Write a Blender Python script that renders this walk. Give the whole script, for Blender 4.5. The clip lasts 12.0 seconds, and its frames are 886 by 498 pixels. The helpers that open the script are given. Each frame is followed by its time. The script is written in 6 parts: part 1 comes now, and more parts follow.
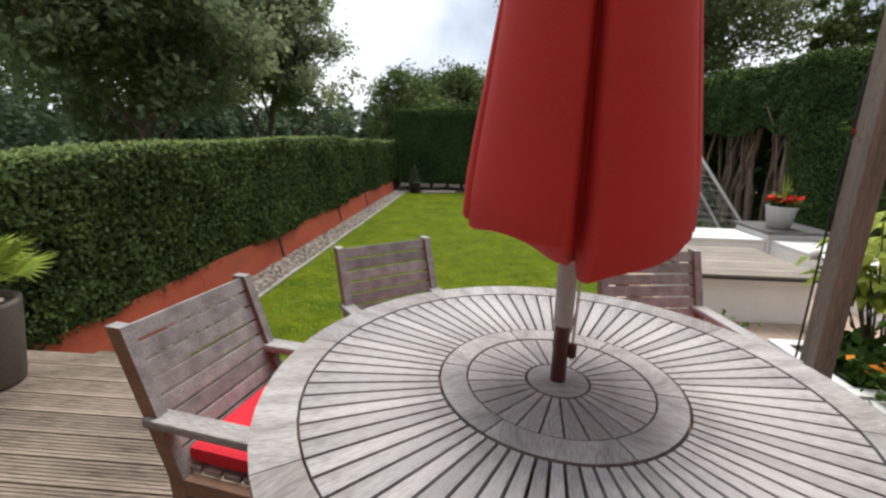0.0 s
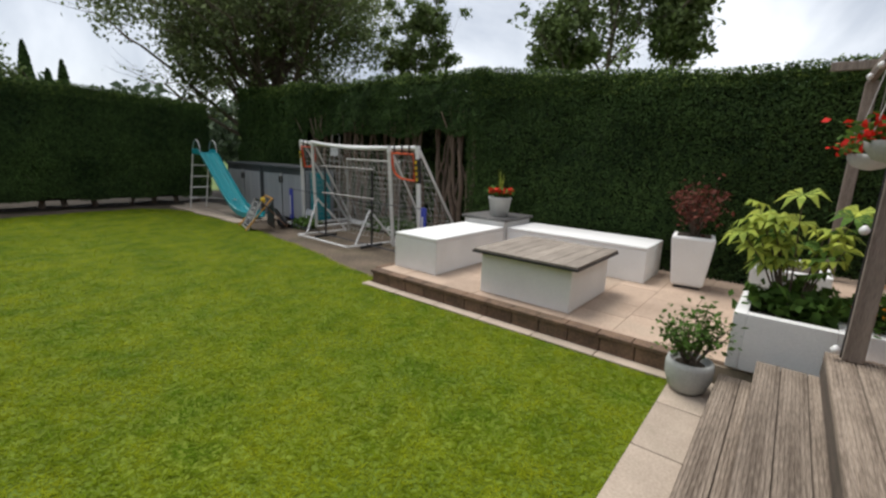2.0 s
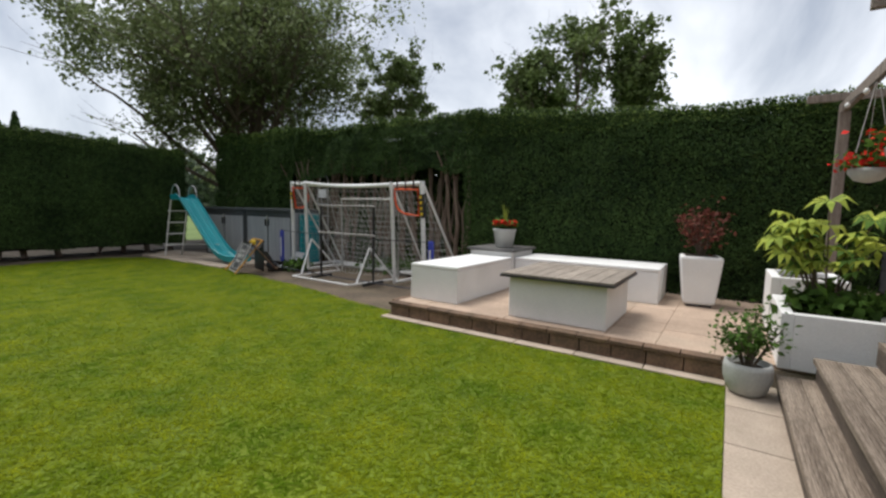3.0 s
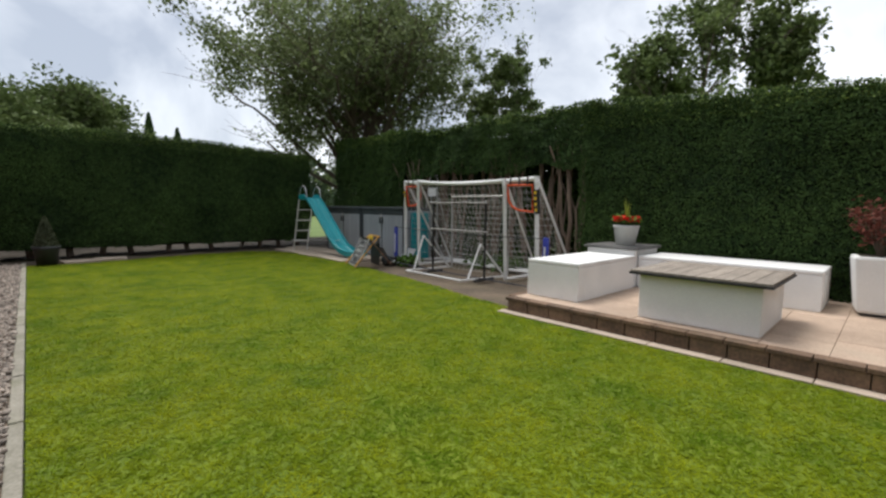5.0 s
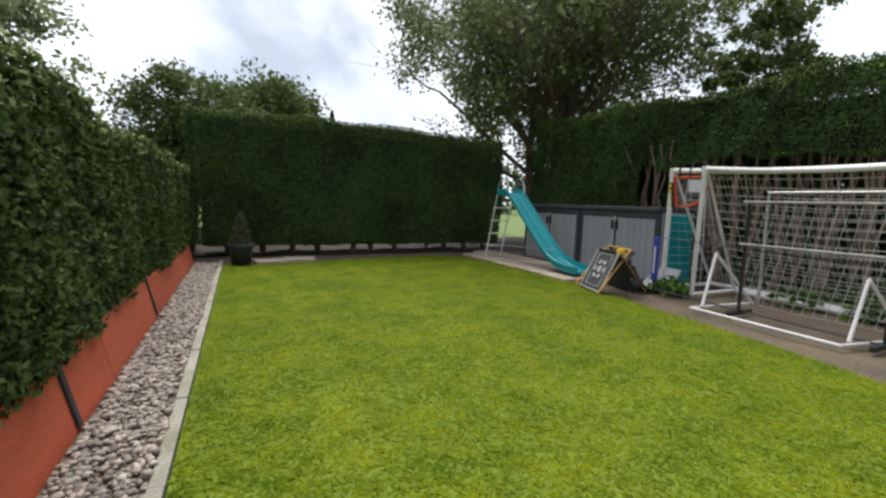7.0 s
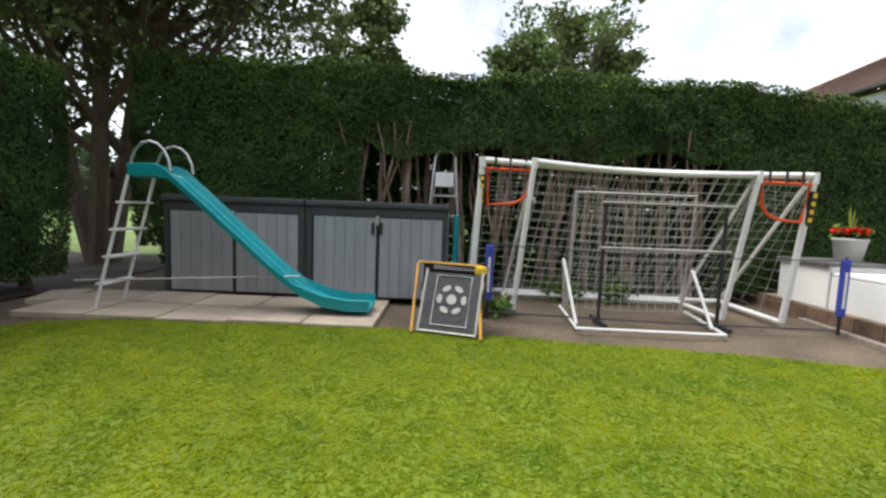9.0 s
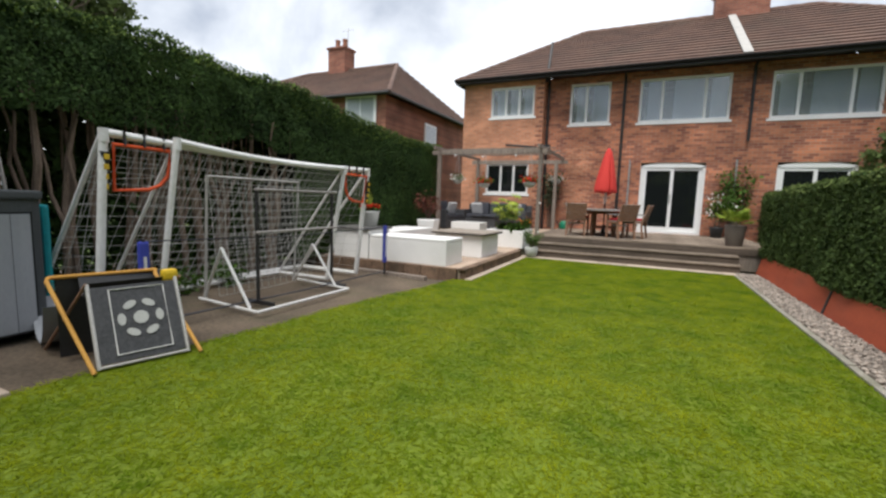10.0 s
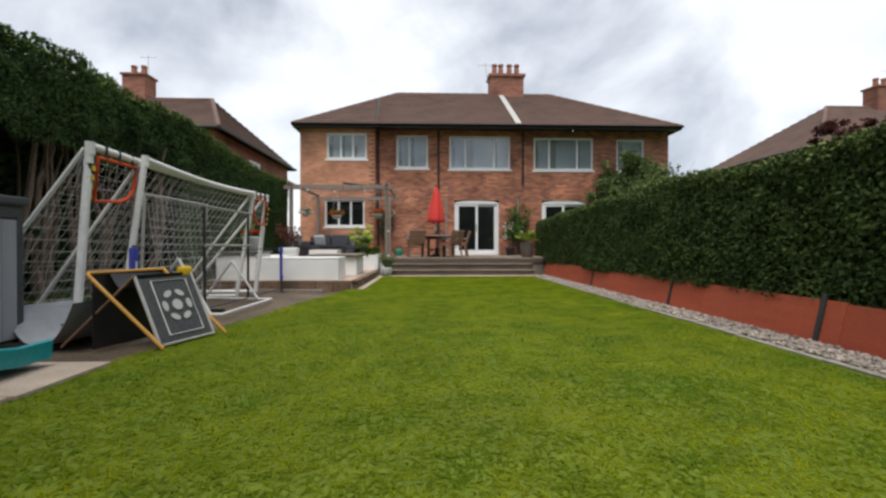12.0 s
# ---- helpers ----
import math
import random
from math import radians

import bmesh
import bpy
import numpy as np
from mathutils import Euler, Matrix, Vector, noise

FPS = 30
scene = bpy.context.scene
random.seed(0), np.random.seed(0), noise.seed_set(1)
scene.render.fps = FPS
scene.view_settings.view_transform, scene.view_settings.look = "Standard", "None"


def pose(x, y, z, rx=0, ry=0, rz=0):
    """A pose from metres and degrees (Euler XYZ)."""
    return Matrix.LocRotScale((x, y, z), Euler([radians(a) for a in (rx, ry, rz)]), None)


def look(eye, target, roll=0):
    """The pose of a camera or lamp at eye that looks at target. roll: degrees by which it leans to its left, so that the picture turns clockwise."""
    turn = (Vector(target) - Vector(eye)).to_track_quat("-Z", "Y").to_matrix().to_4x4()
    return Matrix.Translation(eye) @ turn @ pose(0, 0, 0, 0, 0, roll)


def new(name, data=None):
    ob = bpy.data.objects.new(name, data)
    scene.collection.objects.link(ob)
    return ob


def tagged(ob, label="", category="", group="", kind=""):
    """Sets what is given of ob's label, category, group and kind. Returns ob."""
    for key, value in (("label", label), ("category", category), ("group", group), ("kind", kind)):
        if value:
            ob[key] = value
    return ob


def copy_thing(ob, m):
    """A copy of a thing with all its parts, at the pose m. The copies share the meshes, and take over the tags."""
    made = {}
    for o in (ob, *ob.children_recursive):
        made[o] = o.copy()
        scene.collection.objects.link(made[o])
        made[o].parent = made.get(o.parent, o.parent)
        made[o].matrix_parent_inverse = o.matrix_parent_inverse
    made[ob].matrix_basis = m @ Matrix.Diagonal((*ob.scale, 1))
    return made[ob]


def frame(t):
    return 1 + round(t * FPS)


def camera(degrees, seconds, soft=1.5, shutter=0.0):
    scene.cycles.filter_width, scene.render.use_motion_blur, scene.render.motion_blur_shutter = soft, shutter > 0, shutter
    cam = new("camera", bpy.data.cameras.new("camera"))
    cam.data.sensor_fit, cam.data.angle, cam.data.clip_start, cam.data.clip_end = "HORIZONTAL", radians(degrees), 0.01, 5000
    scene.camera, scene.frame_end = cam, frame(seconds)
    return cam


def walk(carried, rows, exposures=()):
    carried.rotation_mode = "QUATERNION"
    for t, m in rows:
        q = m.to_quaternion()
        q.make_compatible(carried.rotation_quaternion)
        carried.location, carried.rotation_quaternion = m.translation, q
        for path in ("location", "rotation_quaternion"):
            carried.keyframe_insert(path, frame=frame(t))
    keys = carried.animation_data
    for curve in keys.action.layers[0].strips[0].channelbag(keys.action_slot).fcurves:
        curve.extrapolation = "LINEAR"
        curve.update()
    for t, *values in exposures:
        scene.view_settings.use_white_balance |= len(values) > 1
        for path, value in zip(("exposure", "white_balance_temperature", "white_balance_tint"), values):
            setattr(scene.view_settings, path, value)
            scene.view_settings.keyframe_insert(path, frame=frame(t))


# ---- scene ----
cam = camera(91.4, 12.0, soft=2.5)
PATH = [
    (0, (0.606, 0.378, 1.818), (0.466, 2.312, 1.328), 1.2),
    (0.3, (0.17, 0.545, 1.812), (0.05, 2.476, 1.307), 1.6),
    (0.5, (-0.124, 0.72, 1.813), (-0.205, 2.648, 1.291), 2.7),
    (0.8, (-0.539, 1.076, 1.814), (-0.286, 3.0, 1.322), 2.6),
    (1, (-0.802, 1.372, 1.796), (-0.244, 3.228, 1.303), 2.5),
    (1.5, (-1.065, 2.255, 1.754), (0.114, 3.799, 1.276), 2.2),
    (2, (-1.152, 2.944, 1.613), (0.381, 4.162, 1.199), 2.4),
    (2.5, (-1.427, 3.306, 1.398), (0.244, 4.385, 1.187), 1.7),
    (4.5, (-1.719, 3.71, 1.272), (-0.201, 4.999, 1.081), 1.1),
    (5, (-1.75, 3.729, 1.247), (-0.371, 5.166, 1.062), 0.9),
    (5.5, (-1.703, 3.749, 1.279), (-0.512, 5.343, 1.08), 0.5),
    (6, (-1.641, 4.13, 1.234), (-0.728, 5.898, 1.027), 0.7),
    (6.5, (-1.592, 5.362, 1.261), (-0.758, 7.167, 1.046), 1.8),
    (8.5, (-1.089, 10.716, 1.16), (0.435, 11.994, 0.951), 4.2),
    (9, (-0.871, 11.679, 1.204), (1.121, 11.7, 1.026), 2.2),
    (9.5, (-0.607, 12.665, 1.306), (0.915, 11.385, 1.093), 1.9),
    (10, (-0.165, 13.609, 1.315), (0.674, 11.808, 1.087), 1.9),
    (10.5, (0.516, 14.477, 1.322), (0.937, 12.534, 1.096), 1.4),
    (11, (0.969, 15.118, 1.243), (1.027, 13.131, 1.023), 0.8),
    (11.5, (1.066, 15.448, 0.985), (1.011, 13.457, 0.799), 0.3),
    (12, (1.078, 15.573, 0.853), (1.014, 13.574, 0.839), -0.0),
]
walk(cam, [(t, look(eye, target, roll)) for t, eye, target, roll in PATH],
     exposures=[(0, 1.45), (0.5, 1.3), (1.0, 1.2), (1.5, 1.15), (2.0, 1.15), (4.5, 1.22), (5.5, 1.27), (6.5, 1.37), (8.5, 1.88), (9.2, 1.8), (9.5, 1.66), (10.0, 1.36), (10.5, 1.24), (12, 1.12)])

# ---- light ----
SUN_EL, SUN_ROT = 66.0, 6.0
world = bpy.data.worlds.new("overcast_sky")
scene.world = world
world.use_nodes = True
wn, wl = world.node_tree.nodes, world.node_tree.links
wn.clear()
w_sky = wn.new("ShaderNodeTexSky")
w_sky.sky_type, w_sky.sun_disc = "NISHITA", False
w_sky.sun_elevation, w_sky.sun_rotation = radians(SUN_EL), radians(SUN_ROT)
w_noise = wn.new("ShaderNodeTexNoise")
w_noise.inputs["Scale"].default_value, w_noise.inputs["Detail"].default_value = 2.6, 6.0
w_noise.inputs["Roughness"].default_value, w_noise.inputs["Distortion"].default_value = 0.52, 0.35
w_ramp = wn.new("ShaderNodeValToRGB")
w_ramp.color_ramp.elements[0].position, w_ramp.color_ramp.elements[0].color = 0.38, (0.27, 0.295, 0.34, 1)
w_ramp.color_ramp.elements[1].position, w_ramp.color_ramp.elements[1].color = 0.6, (0.6, 0.615, 0.64, 1)
w_gain = wn.new("ShaderNodeVectorMath")
w_gain.operation = "SCALE"
w_gain.inputs["Scale"].default_value = 8.2
w_mix = wn.new("ShaderNodeMix")
w_mix.data_type = "RGBA"
w_mix.inputs["Factor"].default_value = 0.9
w_bg, w_out = wn.new("ShaderNodeBackground"), wn.new("ShaderNodeOutputWorld")
w_bg.inputs["Strength"].default_value = 0.1
wl.new(w_noise.outputs["Fac"], w_ramp.inputs["Fac"])
wl.new(w_ramp.outputs["Color"], w_gain.inputs[0])
wl.new(w_sky.outputs["Color"], w_mix.inputs["A"])
wl.new(w_gain.outputs["Vector"], w_mix.inputs["B"])
wl.new(w_mix.outputs["Result"], w_bg.inputs["Color"])
wl.new(w_bg.outputs["Background"], w_out.inputs["Surface"])

sun = new("sun", bpy.data.lights.new("sun", "SUN"))
sun.data.energy, sun.data.angle, sun.data.color = 1.45, radians(30), (1.0, 0.96, 0.9)
sun.matrix_world = pose(0, 0, 20, 90 - SUN_EL, 0, 180 - SUN_ROT)


# ---- materials ----
def material(name, base, second=None, rough=0.7, metal=0.0, scale=4.0, fine=60.0, bump=0.15, spread=0.5, stretch=(1, 1, 1),
             vary=0.0, island=False, stain=0.0, stain_colour=(0.1, 0.09, 0.07), gloss=0.5):
    """A painted, grown or worn surface: two colours blended by a coarse and a fine noise, with relief and stains."""
    m = bpy.data.materials.new(name)
    m.use_nodes = True
    n, l = m.node_tree.nodes, m.node_tree.links
    bsdf = n["Principled BSDF"]
    bsdf.inputs["Roughness"].default_value, bsdf.inputs["Metallic"].default_value = rough, metal
    bsdf.inputs["Specular IOR Level"].default_value = gloss
    co, mp = n.new("ShaderNodeTexCoord"), n.new("ShaderNodeMapping")
    mp.inputs["Scale"].default_value = stretch
    l.new(co.outputs["Object"], mp.inputs["Vector"])
    big, small = n.new("ShaderNodeTexNoise"), n.new("ShaderNodeTexNoise")
    for t, s, d in ((big, scale, 5.0), (small, fine, 3.0)):
        t.inputs["Scale"].default_value, t.inputs["Detail"].default_value = s, d
        l.new(mp.outputs["Vector"], t.inputs["Vector"])
    add = n.new("ShaderNodeMath")
    add.operation = "ADD"
    half = n.new("ShaderNodeMath")
    half.operation, half.inputs[1].default_value = "MULTIPLY", 0.5
    l.new(big.outputs["Fac"], add.inputs[0])
    l.new(small.outputs["Fac"], add.inputs[1])
    l.new(add.outputs[0], half.inputs[0])
    ramp = n.new("ShaderNodeValToRGB")
    second = second or tuple(c * (1 - 0.5 * spread) for c in base)
    ramp.color_ramp.elements[0].position, ramp.color_ramp.elements[0].color = 0.36, (*second, 1)
    ramp.color_ramp.elements[1].position, ramp.color_ramp.elements[1].color = 0.62, (*base, 1)
    l.new(half.outputs[0], ramp.inputs["Fac"])
    colour = ramp.outputs["Color"]
    if vary:
        hsv = n.new("ShaderNodeHueSaturation")
        if island:
            rnd = n.new("ShaderNodeNewGeometry").outputs["Random Per Island"]
        else:
            rnd = n.new("ShaderNodeObjectInfo").outputs["Random"]
        rng = n.new("ShaderNodeMapRange")
        rng.inputs["To Min"].default_value, rng.inputs["To Max"].default_value = 1 - vary, 1 + vary
        l.new(rnd, rng.inputs["Value"])
        l.new(rng.outputs["Result"], hsv.inputs["Value"])
        l.new(colour, hsv.inputs["Color"])
        colour = hsv.outputs["Color"]
    if stain:
        st = n.new("ShaderNodeTexNoise")
        st.inputs["Scale"].default_value, st.inputs["Detail"].default_value = scale * 0.45, 7.0
        st.inputs["Roughness"].default_value = 0.65
        l.new(co.outputs["Object"], st.inputs["Vector"])
        mr = n.new("ShaderNodeMapRange")
        mr.inputs["From Min"].default_value, mr.inputs["From Max"].default_value = 0.52, 0.72
        mr.inputs["To Max"].default_value = stain
        l.new(st.outputs["Fac"], mr.inputs["Value"])
        mx = n.new("ShaderNodeMix")
        mx.data_type = "RGBA"
        l.new(mr.outputs["Result"], mx.inputs["Factor"])
        l.new(colour, mx.inputs["A"])
        mx.inputs["B"].default_value = (*stain_colour, 1)
        colour = mx.outputs["Result"]
    l.new(colour, bsdf.inputs["Base Color"])
    if bump:
        bp = n.new("ShaderNodeBump")
        bp.inputs["Strength"].default_value, bp.inputs["Distance"].default_value = bump, 0.02
        l.new(half.outputs[0], bp.inputs["Height"])
        l.new(bp.outputs["Normal"], bsdf.inputs["Normal"])
    return m


def leaf_material(name, light, dark, vary=0.35, rough=0.7, patch=1.4, through_light=0.25):
    """Foliage: colour from patch to patch and from leaf to leaf, with some light passing through."""
    m = material(name, light, dark, rough=rough, scale=patch, fine=9.0, bump=0.0, vary=vary, island=True, gloss=0.15)
    n, l = m.node_tree.nodes, m.node_tree.links
    bsdf, out = n["Principled BSDF"], n["Material Output"]
    tr, mx = n.new("ShaderNodeBsdfTranslucent"), n.new("ShaderNodeMixShader")
    mx.inputs["Fac"].default_value = through_light
    l.new(bsdf.inputs["Base Color"].links[0].from_socket, tr.inputs["Color"])
    l.new(bsdf.outputs["BSDF"], mx.inputs[1])
    l.new(tr.outputs["BSDF"], mx.inputs[2])
    l.new(mx.outputs["Shader"], out.inputs["Surface"])
    return m


def brick_material(name, one, two, mortar, row=0.075, width=0.225):
    m = material(name, one, rough=0.88, scale=0.9, fine=40.0, bump=0.0)
    n, l = m.node_tree.nodes, m.node_tree.links
    bsdf = n["Principled BSDF"]
    co, mp = n.new("ShaderNodeTexCoord"), n.new("ShaderNodeMapping")
    mp.inputs["Rotation"].default_value = (radians(90), 0, 0)
    l.new(co.outputs["Object"], mp.inputs["Vector"])
    br = n.new("ShaderNodeTexBrick")
    for key, value in (("Scale", 1.0), ("Mortar Size", 0.006), ("Brick Width", width), ("Row Height", row), ("Bias", 0.0), ("Mortar Smooth", 0.2)):
        br.inputs[key].default_value = value
    br.inputs["Color1"].default_value, br.inputs["Color2"].default_value = (*one, 1), (*two, 1)
    br.inputs["Mortar"].default_value = (*mortar, 1)
    l.new(mp.outputs["Vector"], br.inputs["Vector"])
    noise_big = n.new("ShaderNodeTexNoise")
    noise_big.inputs["Scale"].default_value, noise_big.inputs["Detail"].default_value = 1.1, 8.0
    l.new(co.outputs["Object"], noise_big.inputs["Vector"])
    mr = n.new("ShaderNodeMapRange")
    mr.inputs["From Min"].default_value, mr.inputs["From Max"].default_value = 0.3, 0.7
    mr.inputs["To Min"].default_value, mr.inputs["To Max"].default_value = 0.6, 1.25
    l.new(noise_big.outputs["Fac"], mr.inputs["Value"])
    hsv = n.new("ShaderNodeHueSaturation")
    l.new(br.outputs["Color"], hsv.inputs["Color"])
    l.new(mr.outputs["Result"], hsv.inputs["Value"])
    l.new(hsv.outputs["Color"], bsdf.inputs["Base Color"])
    bp = n.new("ShaderNodeBump")
    bp.inputs["Strength"].default_value, bp.inputs["Distance"].default_value, bp.invert = 0.6, 0.01, True
    l.new(br.outputs["Fac"], bp.inputs["Height"])
    l.new(bp.outputs["Normal"], bsdf.inputs["Normal"])
    return m


def glass_material(name, tint, rough=0.03, clear=0.5):
    """A window pane: a mirror-like sheen over a partly clear sheet."""
    m = bpy.data.materials.new(name)
    m.use_nodes = True
    n, l = m.node_tree.nodes, m.node_tree.links
    bsdf, out = n["Principled BSDF"], n["Material Output"]
    bsdf.inputs["Base Color"].default_value = (*tint, 1)
    bsdf.inputs["Roughness"].default_value = rough
    bsdf.inputs["Transmission Weight"].default_value = clear
    bsdf.inputs["IOR"].default_value = 1.5
    bsdf.inputs["Coat Weight"].default_value, bsdf.inputs["Coat Roughness"].default_value = 1.0, 0.02
    return m


GRASS_SOIL = material("lawn_soil", (0.15, 0.2, 0.008), (0.085, 0.135, 0.007), rough=0.95, scale=1.3, fine=22, bump=0.4, stain=0.35, stain_colour=(0.17, 0.17, 0.03))
GRASS_BLADE = leaf_material("grass_blade", (0.29, 0.335, 0.013), (0.118, 0.2, 0.008), vary=0.06, patch=1.5, through_light=0.4)
GRASS_BLADE.node_tree.nodes["Noise Texture.001"].inputs["Scale"].default_value = 4.5
GRASS_BLADE.node_tree.nodes["Color Ramp"].color_ramp.elements[0].position = 0.38
GRASS_BLADE.node_tree.nodes["Color Ramp"].color_ramp.elements[1].position = 0.63
GRASS_BLADE.node_tree.nodes["Principled BSDF"].inputs["Specular IOR Level"].default_value = 0.05
FIELD = material("rough_grass", (0.14, 0.2, 0.05), (0.08, 0.13, 0.03), rough=0.95, scale=0.4, fine=6, bump=0.3)
SOIL = material("bare_earth", (0.155, 0.115, 0.08), (0.068, 0.053, 0.037), rough=0.95, scale=1.6, fine=28, bump=0.7, stain=0.5, stain_colour=(0.07, 0.075, 0.035))
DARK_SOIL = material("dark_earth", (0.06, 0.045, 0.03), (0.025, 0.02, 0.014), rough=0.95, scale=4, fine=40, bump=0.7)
GRAVEL = material("gravel_stone", (0.4, 0.345, 0.295), (0.17, 0.145, 0.122), rough=0.85, scale=9, fine=60, bump=0.2, vary=0.45, island=True)
EDGE_STONE = material("mossy_concrete", (0.34, 0.32, 0.27), (0.2, 0.19, 0.15), rough=0.92, scale=5, fine=60, bump=0.35, vary=0.12, stain=0.5, stain_colour=(0.12, 0.13, 0.06))
CONCRETE = material("old_concrete", (0.49, 0.4, 0.32), (0.34, 0.275, 0.215), rough=0.9, scale=3, fine=70, bump=0.25, vary=0.1, stain=0.45, stain_colour=(0.2, 0.19, 0.13))
FLAG = material("buff_flagstone", (0.5, 0.375, 0.285), (0.35, 0.26, 0.195), rough=0.85, scale=2.6, fine=55, bump=0.2, vary=0.1, stain=0.4, stain_colour=(0.36, 0.31, 0.24))
KERB = material("brown_kerb_brick", (0.2, 0.125, 0.08), (0.09, 0.06, 0.042), rough=0.9, scale=6, fine=50, bump=0.4, vary=0.25, stain=0.5, stain_colour=(0.05, 0.05, 0.03))
RED_BOARD = material("red_painted_timber", (0.46, 0.09, 0.036), (0.33, 0.06, 0.027), rough=0.75, scale=2, fine=30, bump=0.25, stretch=(4, 0.6, 4), vary=0.07, stain=0.35, stain_colour=(0.25, 0.08, 0.05))
DECK = material("weathered_decking", (0.35, 0.285, 0.225), (0.11, 0.082, 0.06), rough=0.88, scale=3, fine=30, bump=0.5, stretch=(0.5, 7, 7), vary=0.16, stain=0.5, stain_colour=(0.115, 0.085, 0.06))
TEAK = material("silvered_teak", (0.42, 0.402, 0.392), (0.19, 0.176, 0.168), rough=0.72, scale=3, fine=38, bump=0.3, stretch=(1, 6, 6), vary=0.17, stain=0.6, stain_colour=(0.2, 0.155, 0.14))
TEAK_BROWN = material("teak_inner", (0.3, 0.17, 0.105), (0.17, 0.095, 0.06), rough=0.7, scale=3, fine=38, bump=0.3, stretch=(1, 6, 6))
RISER = material("dark_step_timber", (0.14, 0.108, 0.084), (0.06, 0.046, 0.036), rough=0.88, scale=3, fine=30, bump=0.4, stretch=(0.6, 7, 7), stain=0.4, stain_colour=(0.05, 0.045, 0.03))
POST_WOOD = material("grey_timber_post", (0.3, 0.25, 0.21), (0.15, 0.12, 0.1), rough=0.85, scale=3, fine=30, bump=0.4, stretch=(7, 7, 0.6))
WHITE = material("white_masonry_paint", (0.83, 0.83, 0.82), (0.74, 0.745, 0.74), rough=0.8, scale=2.5, fine=90, bump=0.25, stain=0.22, stain_colour=(0.56, 0.56, 0.52))
PVC = material("white_plastic", (0.82, 0.82, 0.82), (0.68, 0.68, 0.67), rough=0.4, scale=2, fine=30, bump=0.05, stain=0.3, stain_colour=(0.5, 0.49, 0.46))
UPVC = material("white_window_frame", (0.85, 0.86, 0.86), (0.78, 0.79, 0.79), rough=0.35, scale=2, fine=30, bump=0.02)
NET = material("white_net_cord", (0.6, 0.6, 0.58), (0.42, 0.42, 0.4), rough=0.8, bump=0)
RED_CLOTH = material("red_umbrella_cloth", (0.62, 0.045, 0.035), (0.52, 0.033, 0.027), rough=0.85, scale=2, fine=300, bump=0.15, stain=0.2, stain_colour=(0.4, 0.03, 0.03))
CUSHION = material("red_cushion_cloth", (0.68, 0.02, 0.04), (0.55, 0.015, 0.03), rough=0.9, scale=5, fine=250, bump=0.2)
DARK_WOOD = material("dark_red_pole", (0.11, 0.03, 0.022), (0.06, 0.02, 0.016), rough=0.4, scale=4, fine=40, bump=0.1)
STEEL = material("brushed_steel", (0.62, 0.62, 0.61), (0.5, 0.5, 0.5), rough=0.35, metal=0.9, scale=4, fine=60, bump=0.03)
GREY_STEEL = material("galvanised_tube", (0.55, 0.54, 0.52), (0.4, 0.39, 0.38), rough=0.5, metal=0.4, scale=4, fine=40, bump=0.05)
BLACK = material("black_plastic", (0.028, 0.028, 0.03), (0.015, 0.015, 0.016), rough=0.5, scale=4, fine=60, bump=0.08)
CHARCOAL = material("charcoal_plastic", (0.06, 0.068, 0.075), (0.04, 0.045, 0.05), rough=0.6, scale=3, fine=60, bump=0.15)
GREY_PANEL = material("grey_plastic_panel", (0.33, 0.345, 0.37), (0.27, 0.285, 0.305), rough=0.65, scale=2, fine=45, bump=0.2, stretch=(6, 6, 0.5), vary=0.05, stain=0.25, stain_colour=(0.24, 0.245, 0.25))
TEAL = material("teal_plastic", (0.005, 0.3, 0.34), (0.004, 0.23, 0.27), rough=0.38, scale=2, fine=30, bump=0.04, stain=0.25, stain_colour=(0.02, 0.2, 0.22))
ORANGE = material("orange_strap", (0.75, 0.1, 0.02), (0.6, 0.08, 0.02), rough=0.7, scale=6, fine=80, bump=0.1)
YELLOW = material("yellow_plastic", (0.75, 0.5, 0.02), (0.6, 0.4, 0.02), rough=0.55, scale=5, fine=60, bump=0.08)
BLUE = material("blue_fabric", (0.05, 0.07, 0.42), (0.035, 0.05, 0.32), rough=0.8, scale=5, fine=90, bump=0.1)
SLATE = material("grey_slate_cap", (0.16, 0.155, 0.15), (0.075, 0.075, 0.075), rough=0.6, scale=3, fine=30, bump=0.4, stain=0.4, stain_colour=(0.25, 0.235, 0.21))
TIMBER_TOP = material("weathered_table_boards", (0.36, 0.31, 0.26), (0.2, 0.17, 0.14), rough=0.75, scale=3, fine=30, bump=0.3, stretch=(1, 6, 6), vary=0.15)
POT_GREY = material("pale_grey_pot", (0.5, 0.51, 0.49), (0.4, 0.41, 0.4), rough=0.75, scale=4, fine=60, bump=0.15, stain=0.3, stain_colour=(0.34, 0.35, 0.32))
POT_TAUPE = material("taupe_tall_pot", (0.17, 0.145, 0.125), (0.12, 0.1, 0.088), rough=0.65, scale=3, fine=60, bump=0.12)
POT_BLACK = material("dark_plastic_pot", (0.035, 0.038, 0.042), (0.02, 0.022, 0.025), rough=0.6, scale=4, fine=50, bump=0.1)
BARK = material("grey_brown_bark", (0.15, 0.115, 0.085), (0.07, 0.055, 0.042), rough=0.95, scale=5, fine=30, bump=0.8, stretch=(5, 5, 0.8))
PALE_BARK = material("pale_conifer_stem", (0.27, 0.2, 0.15), (0.14, 0.1, 0.075), rough=0.95, scale=5, fine=30, bump=0.8, stretch=(5, 5, 0.8))
PRIVET = leaf_material("privet_leaf", (0.098, 0.145, 0.042), (0.038, 0.068, 0.02), vary=0.45, patch=2.2, through_light=0.2)
